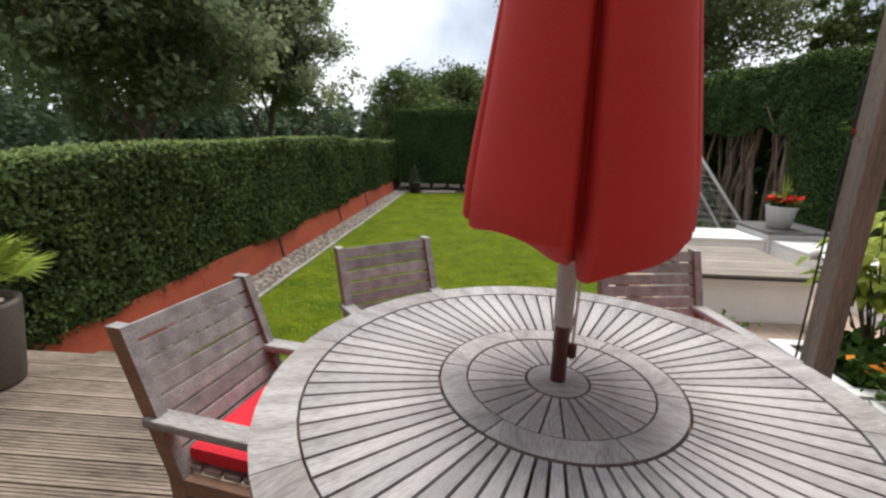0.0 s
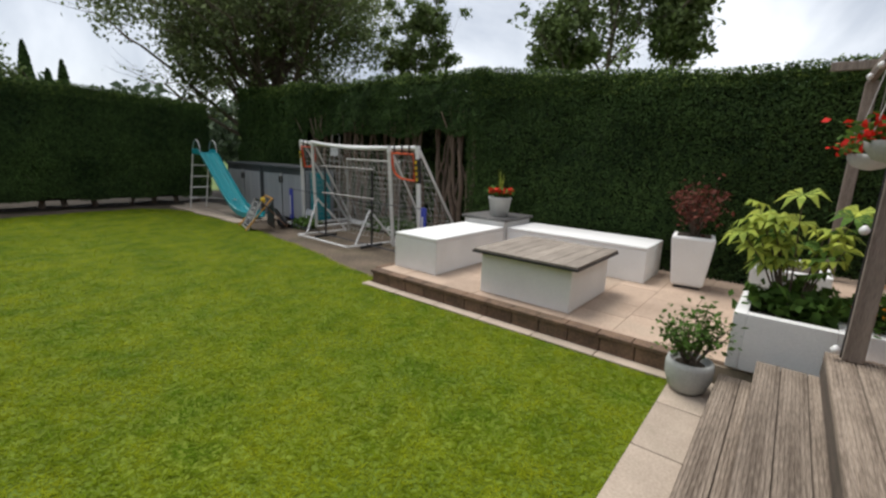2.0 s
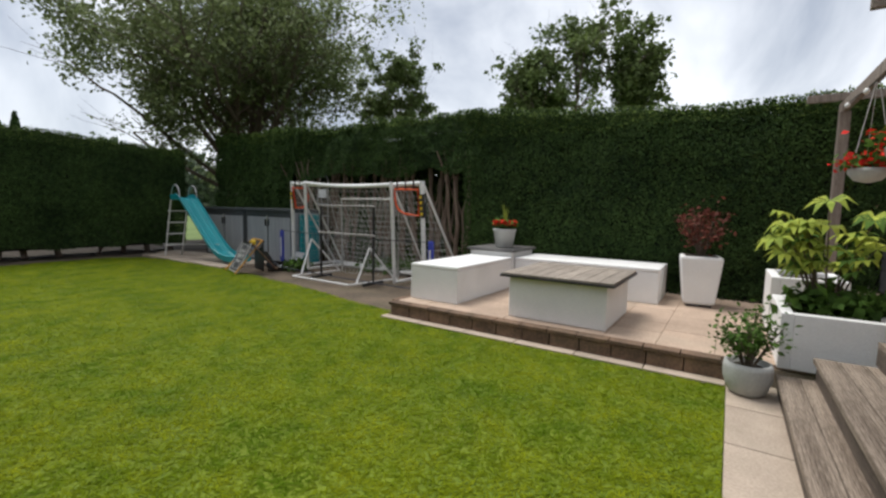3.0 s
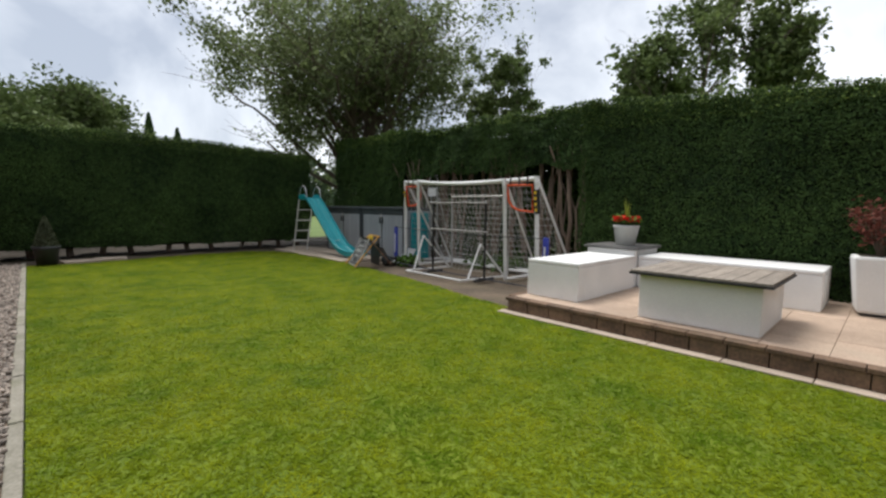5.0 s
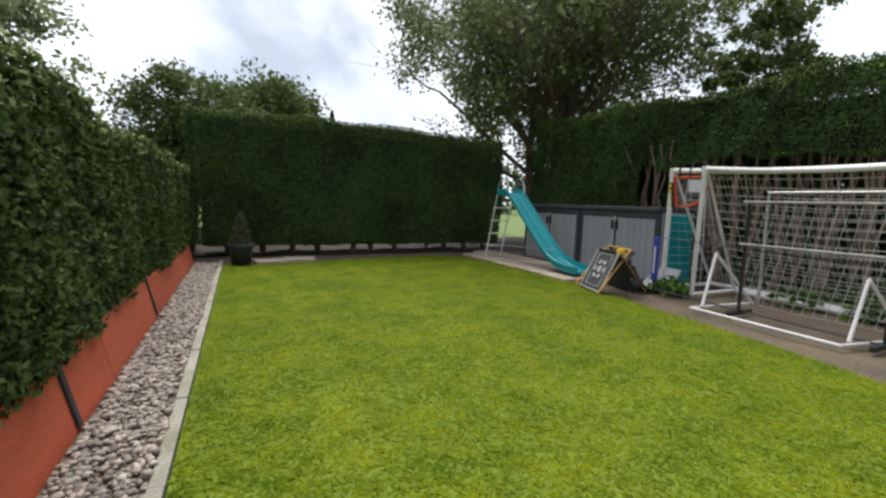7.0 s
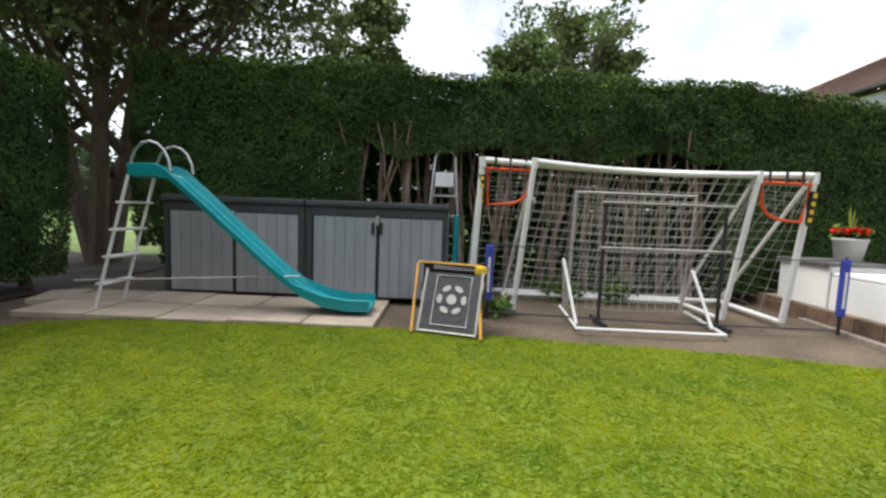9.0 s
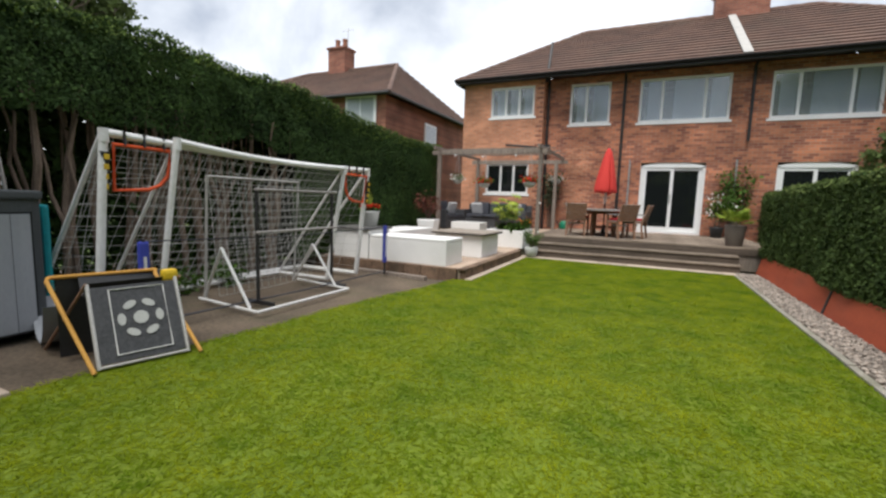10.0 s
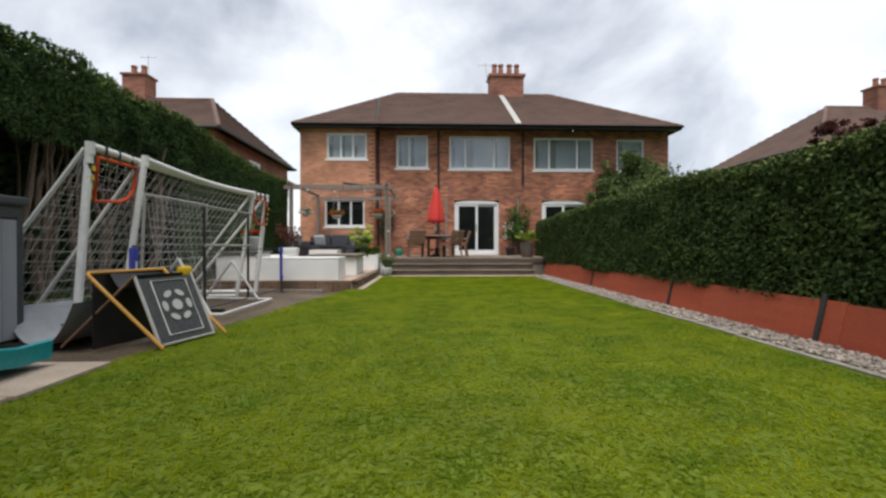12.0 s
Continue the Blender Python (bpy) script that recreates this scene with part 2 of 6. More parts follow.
NEW_GROWTH = leaf_material("conifer_new_growth", (0.17, 0.24, 0.05), (0.08, 0.135, 0.03), vary=0.35, patch=1.0, through_light=0.3)
PRIVET_TIP = leaf_material("privet_tip", (0.22, 0.28, 0.09), (0.12, 0.17, 0.05), vary=0.3, patch=2, through_light=0.3)
LEYLAND = leaf_material("conifer_spray", (0.066, 0.118, 0.03), (0.022, 0.047, 0.014), vary=0.4, patch=1.0, through_light=0.15)
# near-black, so that the colour carries the shade inside a hedge
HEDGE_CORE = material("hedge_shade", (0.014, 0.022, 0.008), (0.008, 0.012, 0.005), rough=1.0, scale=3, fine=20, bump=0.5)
TREE_LEAF = leaf_material("tree_leaf", (0.185, 0.23, 0.095), (0.095, 0.128, 0.052), vary=0.35, patch=0.5, through_light=0.35)
ASH_LEAF = leaf_material("ash_leaf", (0.25, 0.3, 0.155), (0.15, 0.19, 0.095), vary=0.3, patch=0.5, through_light=0.6)
TREE_LEAF_B = leaf_material("pale_tree_leaf", (0.15, 0.2, 0.07), (0.08, 0.12, 0.038), vary=0.35, patch=0.5)
COPPER = leaf_material("copper_leaf", (0.11, 0.04, 0.035), (0.05, 0.02, 0.02), vary=0.3, patch=2)
FAR_LEAF = leaf_material("distant_leaf", (0.09, 0.125, 0.07), (0.055, 0.08, 0.045), vary=0.3, patch=0.3)
BRICK = brick_material("house_brick", (0.58, 0.22, 0.115), (0.23, 0.08, 0.055), (0.36, 0.28, 0.215))
BRICK_B = brick_material("extension_brick", (0.62, 0.275, 0.155), (0.46, 0.19, 0.105), (0.4, 0.32, 0.25))
BRICK_C = brick_material("neighbour_brick", (0.33, 0.13, 0.085), (0.22, 0.08, 0.053), (0.22, 0.165, 0.13))
ROOF = material("brown_roof_tile", (0.17, 0.1, 0.075), (0.1, 0.062, 0.05), rough=0.85, scale=1.2, fine=12, bump=0.3, stain=0.4, stain_colour=(0.12, 0.1, 0.075), vary=0.15, island=True)
LEAD = material("pale_flashing", (0.5, 0.48, 0.45), (0.38, 0.37, 0.35), rough=0.7, scale=3, fine=40, bump=0.1)
TERRACOTTA = material("chimney_pot_clay", (0.36, 0.15, 0.09), (0.22, 0.09, 0.06), rough=0.85, scale=5, fine=40, bump=0.2)
GLASS = glass_material("window_glass", (0.75, 0.82, 0.87), clear=0.8)
GLASS_DARK = glass_material("door_glass", (0.02, 0.024, 0.026), clear=0.5)
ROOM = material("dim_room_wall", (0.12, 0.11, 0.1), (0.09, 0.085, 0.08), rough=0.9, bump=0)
CURTAIN = material("pale_blind", (0.74, 0.77, 0.8), (0.56, 0.6, 0.64), rough=0.9, scale=3, fine=20, bump=0.2, stretch=(8, 8, 0.3))
RATTAN = material("grey_rattan", (0.075, 0.078, 0.085), (0.035, 0.037, 0.042), rough=0.75, scale=30, fine=110, bump=0.6)
SOFA_CUSHION = material("charcoal_cushion", (0.06, 0.065, 0.08), (0.045, 0.048, 0.06), rough=0.95, scale=5, fine=180, bump=0.2)
PALE_CUSHION = material("pale_grey_cushion", (0.55, 0.55, 0.56), (0.42, 0.42, 0.44), rough=0.95, scale=5, fine=180, bump=0.2)


# ---- building blocks ----
def mesh_from(verts, faces, name="mesh", smooth=False):
    me = bpy.data.meshes.new(name)
    me.from_pydata([tuple(v) for v in verts], [], faces)
    if smooth:
        for p in me.polygons:
            p.use_smooth = True
    me.update()
    return me


def thing(name, label, category, at=(0, 0, 0), rz=0, group="", kind=""):
    ob = new(name)
    ob.empty_display_size = 0.1
    ob.matrix_world = pose(*at, 0, 0, rz)
    return tagged(ob, label, category, group, kind)


def part(name, bm, mat, parent=None, label="", m=None, kind=""):
    """A bmesh, a mesh or a (verts, faces) pair as one object under its thing, in the thing's own coordinates."""
    if isinstance(bm, bmesh.types.BMesh):
        me = bpy.data.meshes.new(name)
        bm.to_mesh(me)
        bm.free()
    elif isinstance(bm, tuple):
        me = mesh_from(*bm, name=name)
    else:
        me = bm
    if not me.materials:
        me.materials.append(mat)
    ob = new(name, me)
    if parent is not None:
        ob.parent = parent
    if m is not None:
        ob.matrix_basis = m
    return tagged(ob, label, "", "", kind)


def solo(name, bm, mat, label, category, group="", kind="", m=None):
    ob = part(name, bm, mat, None, "", m)
    return tagged(ob, label, category, group, kind)


def box(bm, x0, y0, z0, x1, y1, z1, bevel=0.0, m=None):
    r = bmesh.ops.create_cube(bm, size=1.0)
    vs = r["verts"]
    for v in vs:
        v.co = Vector(((x0 + x1) / 2 + v.co.x * (x1 - x0), (y0 + y1) / 2 + v.co.y * (y1 - y0), (z0 + z1) / 2 + v.co.z * (z1 - z0)))
    if bevel:
        es = list({e for v in vs for e in v.link_edges})
        out = bmesh.ops.bevel(bm, geom=es, offset=bevel, segments=2, affect="EDGES", profile=0.6)
        vs = list({v for f in out["faces"] for v in f.verts} | {v for v in vs if v.is_valid})
    if m is not None:
        bmesh.ops.transform(bm, matrix=m, verts=[v for v in vs if v.is_valid])
    return bm


def B(x0, y0, z0, x1, y1, z1, bevel=0.0, m=None):
    return box(bmesh.new(), x0, y0, z0, x1, y1, z1, bevel, m)


def tube(points, radius, sides=8, closed=False, radii=None):
    """A round bar along points, as (verts, faces)."""
    pts = [Vector(p) for p in points]
    vs, fs, n = [], [], len(pts)
    up = Vector((0.13, 0.21, 1)).normalized()
    for i, p in enumerate(pts):
        a, b = pts[(i - 1) % n if closed else max(i - 1, 0)], pts[(i + 1) % n if closed else min(i + 1, n - 1)]
        d = (b - a).normalized()
        u = d.cross(up if abs(d.dot(up)) < 0.97 else Vector((1, 0, 0))).normalized()
        w = d.cross(u)
        r = radii[i] if radii else radius
        for k in range(sides):
            t = 2 * math.pi * k / sides
            vs.append(p + r * (math.cos(t) * u + math.sin(t) * w))
    for i in range(n if closed else n - 1):
        for k in range(sides):
            j = (i + 1) % n
            fs.append((i * sides + k, i * sides + (k + 1) % sides, j * sides + (k + 1) % sides, j * sides + k))
    if not closed:
        fs.append(tuple(range(sides))[::-1])
        fs.append(tuple((n - 1) * sides + k for k in range(sides)))
    return vs, fs


def joined(*pieces):
    vs, fs = [], []
    for v, f in pieces:
        o = len(vs)
        vs.extend(v)
        fs.extend(tuple(i + o for i in q) for q in f)
    return vs, fs


def lathe(profile, sides=24, wave=None):
    """A turned body from (radius, height) pairs, as (verts, faces)."""
    vs, fs = [], []
    for r, z in profile:
        for k in range(sides):
            t = 2 * math.pi * k / sides
            q = r * (wave(t, z) if wave else 1)
            vs.append((q * math.cos(t), q * math.sin(t), z))
    for i in range(len(profile) - 1):
        for k in range(sides):
            fs.append((i * sides + k, i * sides + (k + 1) % sides, (i + 1) * sides + (k + 1) % sides, (i + 1) * sides + k))
    fs.append(tuple(range(sides))[::-1])
    fs.append(tuple((len(profile) - 1) * sides + k for k in range(sides)))
    return vs, fs


def leaves(centres, normals, size, rng, long=1.7, tilt=0.8, quad=True, soft=0.0):
    """Many small leaves, one island each: a folded rhomb, or a blade, at each centre."""
    n = len(centres)
    c = np.asarray(centres, float)
    d = np.asarray(normals, float) + tilt * rng.normal(size=(n, 3))
    d /= np.linalg.norm(d, axis=1)[:, None] + 1e-9
    a = np.cross(d, rng.normal(size=(n, 3)))
    a /= np.linalg.norm(a, axis=1)[:, None] + 1e-9
    b = np.cross(d, a)
    s = size * rng.uniform(0.6, 1.4, n)[:, None]
    p0, p1 = c - a * s * long / 2, c + a * s * long / 2
    q0, q1 = c + b * s / 2 + d * s * 0.15, c - b * s / 2 + d * s * 0.15
    if soft:
        # every leaf turns its upper face outwards
        out = np.asarray(normals, float)
        out = out / (np.linalg.norm(out, axis=1)[:, None] + 1e-9)
        d = np.where((d * out).sum(1)[:, None] < 0, -d, d)
        q0, q1 = c + b * s / 2 - d * s * 0.15, c - b * s / 2 - d * s * 0.15
        turned = (np.cross(q0 - p0, p1 - p0) * d).sum(1)[:, None] < 0
        q0, q1 = np.where(turned, q1, q0), np.where(turned, q0, q1)
    me = bpy.data.meshes.new("leaves")
    if quad:
        v = np.stack([p0, q0, p1, q1], 1).reshape(-1, 3)
        k = 4
    else:
        v = np.stack([p0, q0, p1], 1).reshape(-1, 3)
        k = 3
    me.vertices.add(len(v))
    me.vertices.foreach_set("co", v.ravel())
    me.loops.add(n * k)
    me.loops.foreach_set("vertex_index", np.arange(n * k, dtype=np.int32))
    me.polygons.add(n)
    me.polygons.foreach_set("loop_start", np.arange(0, n * k, k, dtype=np.int32))
    me.update(calc_edges=True)
    if soft:
        # clipped foliage shades softly, like the surface that it forms
        nn = soft * out + (1 - soft) * d
        nn /= np.linalg.norm(nn, axis=1)[:, None] + 1e-9
        me.normals_split_custom_set_from_vertices(np.repeat(nn, k, axis=0).tolist())
    return me


# ---- ground ----
def grid_sheet(x0, y0, x1, y1, z, nx, ny, bumpy=0.0, seed=0.0, cut=None):
    vs, fs = [], []
    for j in range(ny + 1):
        for i in range(nx + 1):
            x, y = x0 + (x1 - x0) * i / nx, y0 + (y1 - y0) * j / ny
            vs.append((x, y, z + bumpy * noise.noise((x * 1.3 + seed, y * 1.3, seed))))
    for j in range(ny):
        for i in range(nx):
            fs.append((j * (nx + 1) + i, j * (nx + 1) + i + 1, (j + 1) * (nx + 1) + i + 1, (j + 1) * (nx + 1) + i))
    return vs, fs


ground = solo("ground", (((-900, -900, -0.08), (900, -900, -0.08), (900, 900, -0.08), (-900, 900, -0.08)), ((0, 1, 2, 3),)), FIELD,
              "rough green grass fields around the gardens", "ground", kind="structure")

DECK_Z = 0.5
LAWN_X0, LAWN_Y0, LAWN_Y1 = -1.82, 3.46, 16.2


def lawn_right(y):
    """Where the lawn's far side edge runs."""
    wave = 0.025 * math.sin(y * 2.1) + 0.015 * math.sin(y * 5.3)
    if y < 7.05:
        return 2.352
    return float(np.interp(y, (7.05, 9.0, 10.0, 11.1, 12.4, 15.0, 15.6), (2.6, 2.99, 3.08, 3.27, 3.37, 3.33, 3.05))) + wave


def lawn_end(u):
    """How far the lawn runs at the share u of its width."""
    return float(np.interp(u, (0, 0.2, 0.46, 0.75, 0.9, 1.0), (15.4, 15.35, 15.7, 15.92, 15.98, 15.6))) + 0.03 * math.sin(u * 31) + 0.015 * math.sin(u * 83)


def lawn_mesh():
    vs, fs, ny, nx = [], [], 110, 48
    for j in range(ny + 1):
        for i in range(nx + 1):
            y = LAWN_Y0 + (lawn_end(i / nx) - LAWN_Y0) * j / ny
            x = LAWN_X0 + (lawn_right(y) - LAWN_X0) * i / nx
            vs.append((x, y, 0.003 * noise.noise((x * 0.9, y * 0.9, 3.0)) - 0.002))
    for j in range(ny):
        for i in range(nx):
            fs.append((j * (nx + 1) + i, j * (nx + 1) + i + 1, (j + 1) * (nx + 1) + i + 1, (j + 1) * (nx + 1) + i))
    return vs, fs


lawn = solo("lawn", lawn_mesh(), GRASS_SOIL, "bright green mown lawn with a few worn yellow patches", "lawn", kind="structure")


def grass_blades():
    rng = np.random.default_rng(5)
    n = 330000
    u = rng.random(n)
    us = np.linspace(0, 1, 300)
    y = LAWN_Y0 + (np.interp(u, us, [lawn_end(v) for v in us]) + 0.03 - LAWN_Y0) * rng.random(n)
    ys = np.linspace(LAWN_Y0, LAWN_Y1, 400)
    x = LAWN_X0 + (np.interp(y, ys, [lawn_right(v) for v in ys]) + 0.04 - LAWN_X0) * u
    me = bpy.data.meshes.new("grass")
    h = rng.uniform(0.004, 0.016, n)
    lean = rng.normal(size=(n, 2)) * 0.03
    ang = rng.uniform(0, math.pi, n)
    w = rng.uniform(0.003, 0.0065, n)
    dx, dy = np.cos(ang) * w, np.sin(ang) * w
    z = np.full(n, 0.0)
    turn = np.where(dx * lean[:, 1] - dy * lean[:, 0] < 0, -1, 1)
    dx, dy = dx * turn, dy * turn
    v = np.stack([np.stack([x - dx, y - dy, z], 1), np.stack([x + dx, y + dy, z], 1), np.stack([x + lean[:, 0], y + lean[:, 1], h], 1)], 1).reshape(-1, 3)
    me.vertices.add(3 * n)
    me.vertices.foreach_set("co", v.ravel())
    me.loops.add(3 * n)
    me.loops.foreach_set("vertex_index", np.arange(3 * n, dtype=np.int32))
    me.polygons.add(n)
    me.polygons.foreach_set("loop_start", np.arange(0, 3 * n, 3, dtype=np.int32))
    me.update(calc_edges=True)
    # a mown sward shades as one soft surface
    up = np.stack([0.45 * rng.normal(size=n), 0.45 * rng.normal(size=n), np.ones(n)], 1)
    up /= np.linalg.norm(up, axis=1)[:, None]
    me.normals_split_custom_set_from_vertices(np.repeat(up, 3, axis=0).tolist())
    return me


solo("grass", grass_blades(), GRASS_BLADE, "short bright green mown grass blades of the lawn", "grass", kind="stuff")

dirt = solo("dirt", grid_sheet(2.2, 6.9, 8.5, 18.5, -0.04, 60, 110, 0.02, 4.0), SOIL, "bare trodden brown earth beside the lawn", "earth", kind="structure")
far_bed = solo("border", grid_sheet(-3.5, 15.0, 8.5, 16.75, -0.03, 90, 26, 0.022, 9.0), SOIL, "dry trodden brown earth border at the lawn end", "border", kind="structure")
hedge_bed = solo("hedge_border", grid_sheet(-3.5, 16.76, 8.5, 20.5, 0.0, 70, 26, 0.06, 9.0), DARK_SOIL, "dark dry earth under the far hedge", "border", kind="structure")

# gravel strip, concrete edging and the red boards along it
gravel_bed = solo("gravel_bed", B(-2.29, 3.2, -0.05, -1.885, 15.7, 0.004), SOIL, "earth bed under the gravel strip", "gravel bed", kind="structure")


def gravel_stones():
    rng = np.random.default_rng(11)
    base, fac = [], []
    t = (1 + 5 ** 0.5) / 2
    ico = np.array([(-1, t, 0), (1, t, 0), (-1, -t, 0), (1, -t, 0), (0, -1, t), (0, 1, t), (0, -1, -t), (0, 1, -t), (t, 0, -1), (t, 0, 1), (-t, 0, -1), (-t, 0, 1)]) / 1.9
    tri = np.array([(0, 11, 5), (0, 5, 1), (0, 1, 7), (0, 7, 10), (0, 10, 11), (1, 5, 9), (5, 11, 4), (11, 10, 2), (10, 7, 6), (7, 1, 8), (3, 9, 4), (3, 4, 2), (3, 2, 6), (3, 6, 8), (3, 8, 9), (4, 9, 5), (2, 4, 11), (6, 2, 10), (8, 6, 7), (9, 8, 1)])
    n = 10000
    c = np.stack([rng.uniform(-2.275, -1.9, n), 3.22 + 12.4 * rng.random(n) ** 1.15, rng.uniform(0.004, 0.026, n)], 1)
    s = rng.uniform(0.008, 0.023, (n, 1)) * rng.uniform(0.7, 1.3, (n, 3)) * (1.1, 1.1, 0.7)
    ang = rng.uniform(0, 6.28, n)
    v = ico[None] * s[:, None] * rng.uniform(0.8, 1.2, (n, 12, 1))
    x = v[..., 0] * np.cos(ang)[:, None] - v[..., 1] * np.sin(ang)[:, None]
    y = v[..., 0] * np.sin(ang)[:, None] + v[..., 1] * np.cos(ang)[:, None]
    v = np.stack([x, y, v[..., 2]], -1) + c[:, None]
    f = (tri[None] + 12 * np.arange(n)[:, None, None]).reshape(-1)
    me = bpy.data.meshes.new("gravel")
    me.vertices.add(12 * n)
    me.vertices.foreach_set("co", v.reshape(-1))
    me.loops.add(len(f))
    me.loops.foreach_set("vertex_index", f.astype(np.int32))
    me.polygons.add(len(f) // 3)
    me.polygons.foreach_set("loop_start", np.arange(0, len(f), 3, dtype=np.int32))
    me.update(calc_edges=True)
    return me


solo("gravel", gravel_stones(), GRAVEL, "pale grey and buff gravel in a strip beside the lawn", "gravel", kind="stuff")
edging = thing("edging", "weathered concrete edging strip between lawn and gravel", "edging", kind="structure")
for i in range(14):
    part("edging_stone", B(-1.895, 3.46 + i * 0.9, -0.1, -1.83, 3.46 + (i + 1) * 0.9 - 0.008, 0.012 + 0.004 * (i % 3), 0.008), EDGE_STONE, edging)
red_edge = thing("border_fence", "red painted timber board edging along the hedge", "border edging", kind="structure")
for i in range(7):
    part("board", B(-0.04, 2.86 + i * 1.85, -0.05, 0, 2.86 + (i + 1) * 1.85 - 0.004, 0.39 + 0.012 * math.sin(i * 2.3), 0.006), RED_BOARD, red_edge, m=pose(-2.3, 0, 0, 0, -13, 0))
for y in (6.62, 9.55, 11.9):
    part("stake", B(0.001, y - 0.025, 0.02, 0.016, y + 0.025, 0.44, 0.004), POT_BLACK, red_edge, "dark stained stake", m=pose(-2.3, 0, 0, 0, -13, 0))
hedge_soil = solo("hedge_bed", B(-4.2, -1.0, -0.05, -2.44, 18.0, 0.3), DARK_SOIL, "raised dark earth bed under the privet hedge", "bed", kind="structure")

# paving between steps and lawn, and along the patio
paving = thing("paving", "buff concrete paving strip along the steps", "paving", kind="structure")
xs = [-2.25, -1.65, -1.05, -0.45, 0.15, 0.75, 1.35, 1.95, 2.54]
for a, b in zip(xs, xs[1:]):
    part("paving_slab", B(a, 3.13, -0.05, b - 0.008, 3.455, 0.012, 0.006), CONCRETE, paving)
ys = [3.46, 4.06, 4.66, 5.26, 5.86, 6.46, 7.04]
for a, b in zip(ys, ys[1:]):
    part("paving_slab", B(2.36, a, -0.05, 2.488, b - 0.008, 0.014, 0.006), CONCRETE, paving)

# ---- patio ----
PZ = 0.17
patio = thing("patio", "raised patio of buff flagstones with a brown brick kerb", "patio", kind="structure")
part("patio_base", B(2.6, 2.3, -0.05, 6.4, 6.98, PZ - 0.036), CONCRETE, patio)
rng = random.Random(3)
y = 2.5
while y < 6.9:
    d = min(rng.choice((0.45, 0.6)), 6.97 - y)
    x = 2.62
    while x < 6.3:
        w = rng.choice((0.45, 0.6, 0.75))
        part("flagstone", B(x, y, PZ - 0.035, min(x + w, 6.38) - 0.003, y + d - 0.003, PZ + rng.uniform(-0.002, 0.002), 0.005), FLAG, patio)
        x += w
    y += d
for i in range(12):
    y0, y1 = 3.47 + i * 0.2925, 3.47 + (i + 1) * 0.2925
    part("kerb_block", B(2.49, y0, -0.05, 2.62, y1 - 0.008, PZ - 0.035, 0.008), KERB, patio)
    part("kerb_cap", B(2.48, y0 + 0.03, PZ - 0.034, 2.618, y1 + 0.022, PZ + 0.003, 0.006), KERB, patio)
for i in range(9):
    part("kerb_block", B(2.63 + i * 0.335, 6.975, -0.05, 2.63 + (i + 1) * 0.335 - 0.008, 7.07, PZ + 0.002, 0.008), KERB, patio)

terrace = thing("terrace", "paved buff terrace beside the house", "terrace", kind="structure")
part("terrace_base", B(2.43, -0.76, 0, 6.4, 2.5, 0.415), WHITE, terrace)
for i in range(6):
    for j in range(5):
        part("flagstone", B(2.44 + i * 0.66, -0.75 + j * 0.65, 0.416, 2.44 + (i + 1) * 0.66 - 0.008, -0.75 + (j + 1) * 0.65 - 0.008, 0.45 + 0.001 * ((i + j) % 3), 0.005), FLAG, terrace)

# ---- deck and steps ----
GROOVES = 7


def plank_mesh(length, width, thick, grooves=GROOVES):
    """A grooved decking board along x."""
    prof = [(0, 0), (0, thick)]
    step = width / grooves
    for k in range(grooves):
        a = k * step
        prof += [(a + step * 0.12, thick), (a + step * 0.74, thick), (a + step * 0.8, thick - 0.004), (a + step * 0.96, thick - 0.004)]
    prof += [(width, thick), (width, 0)]
    n = len(prof)
    vs = [(0, y, z) for y, z in prof] + [(length, y, z) for y, z in prof]
    fs = [(i, i + 1, n + i + 1, n + i) for i in range(n - 1)] + [tuple(range(n))[::-1], tuple(range(n, 2 * n)), (n - 1, 0, n, 2 * n - 1)]
    return mesh_from(vs, fs, "plank")


deck = thing("deck", "weathered grooved timber decking with two steps down", "deck", kind="structure")
DX0, DX1 = -2.7, 2.42
part("joist_frame", B(DX0 + 0.05, -1.05, 0, DX1 - 0.03, 2.59, DECK_Z - 0.05), POST_WOOD, deck)
plank = plank_mesh(DX1 - DX0, 0.134, 0.03)
plank.materials.append(DECK)
for i in range(28):
    part("plank", plank, DECK, deck, m=pose(DX0 + 0.01 * (i % 2), 2.63 - 0.14 * (i + 1), DECK_Z - 0.03, 0, 0, 0))
part("fascia", B(DX0, 2.595, 0.34, DX1, 2.625, DECK_Z - 0.032, 0.004), RISER, deck, "dark timber riser")
step_mesh = plank_mesh(4.36, 0.132, 0.03)
step_mesh.materials.append(DECK)
for z, y1 in ((0.335, 2.96), (0.168, 3.16)):
    part("step_frame", B(-1.98, 2.7, 0, 2.38, y1 - 0.03, z - 0.034), RISER, deck, "dark timber step frame")
    for k in range(3 if z > 0.3 else 2):
        part("tread", step_mesh, DECK, deck, m=pose(-1.98, y1 - 0.137 * (k + 1), z - 0.03, 0, 0, 0))


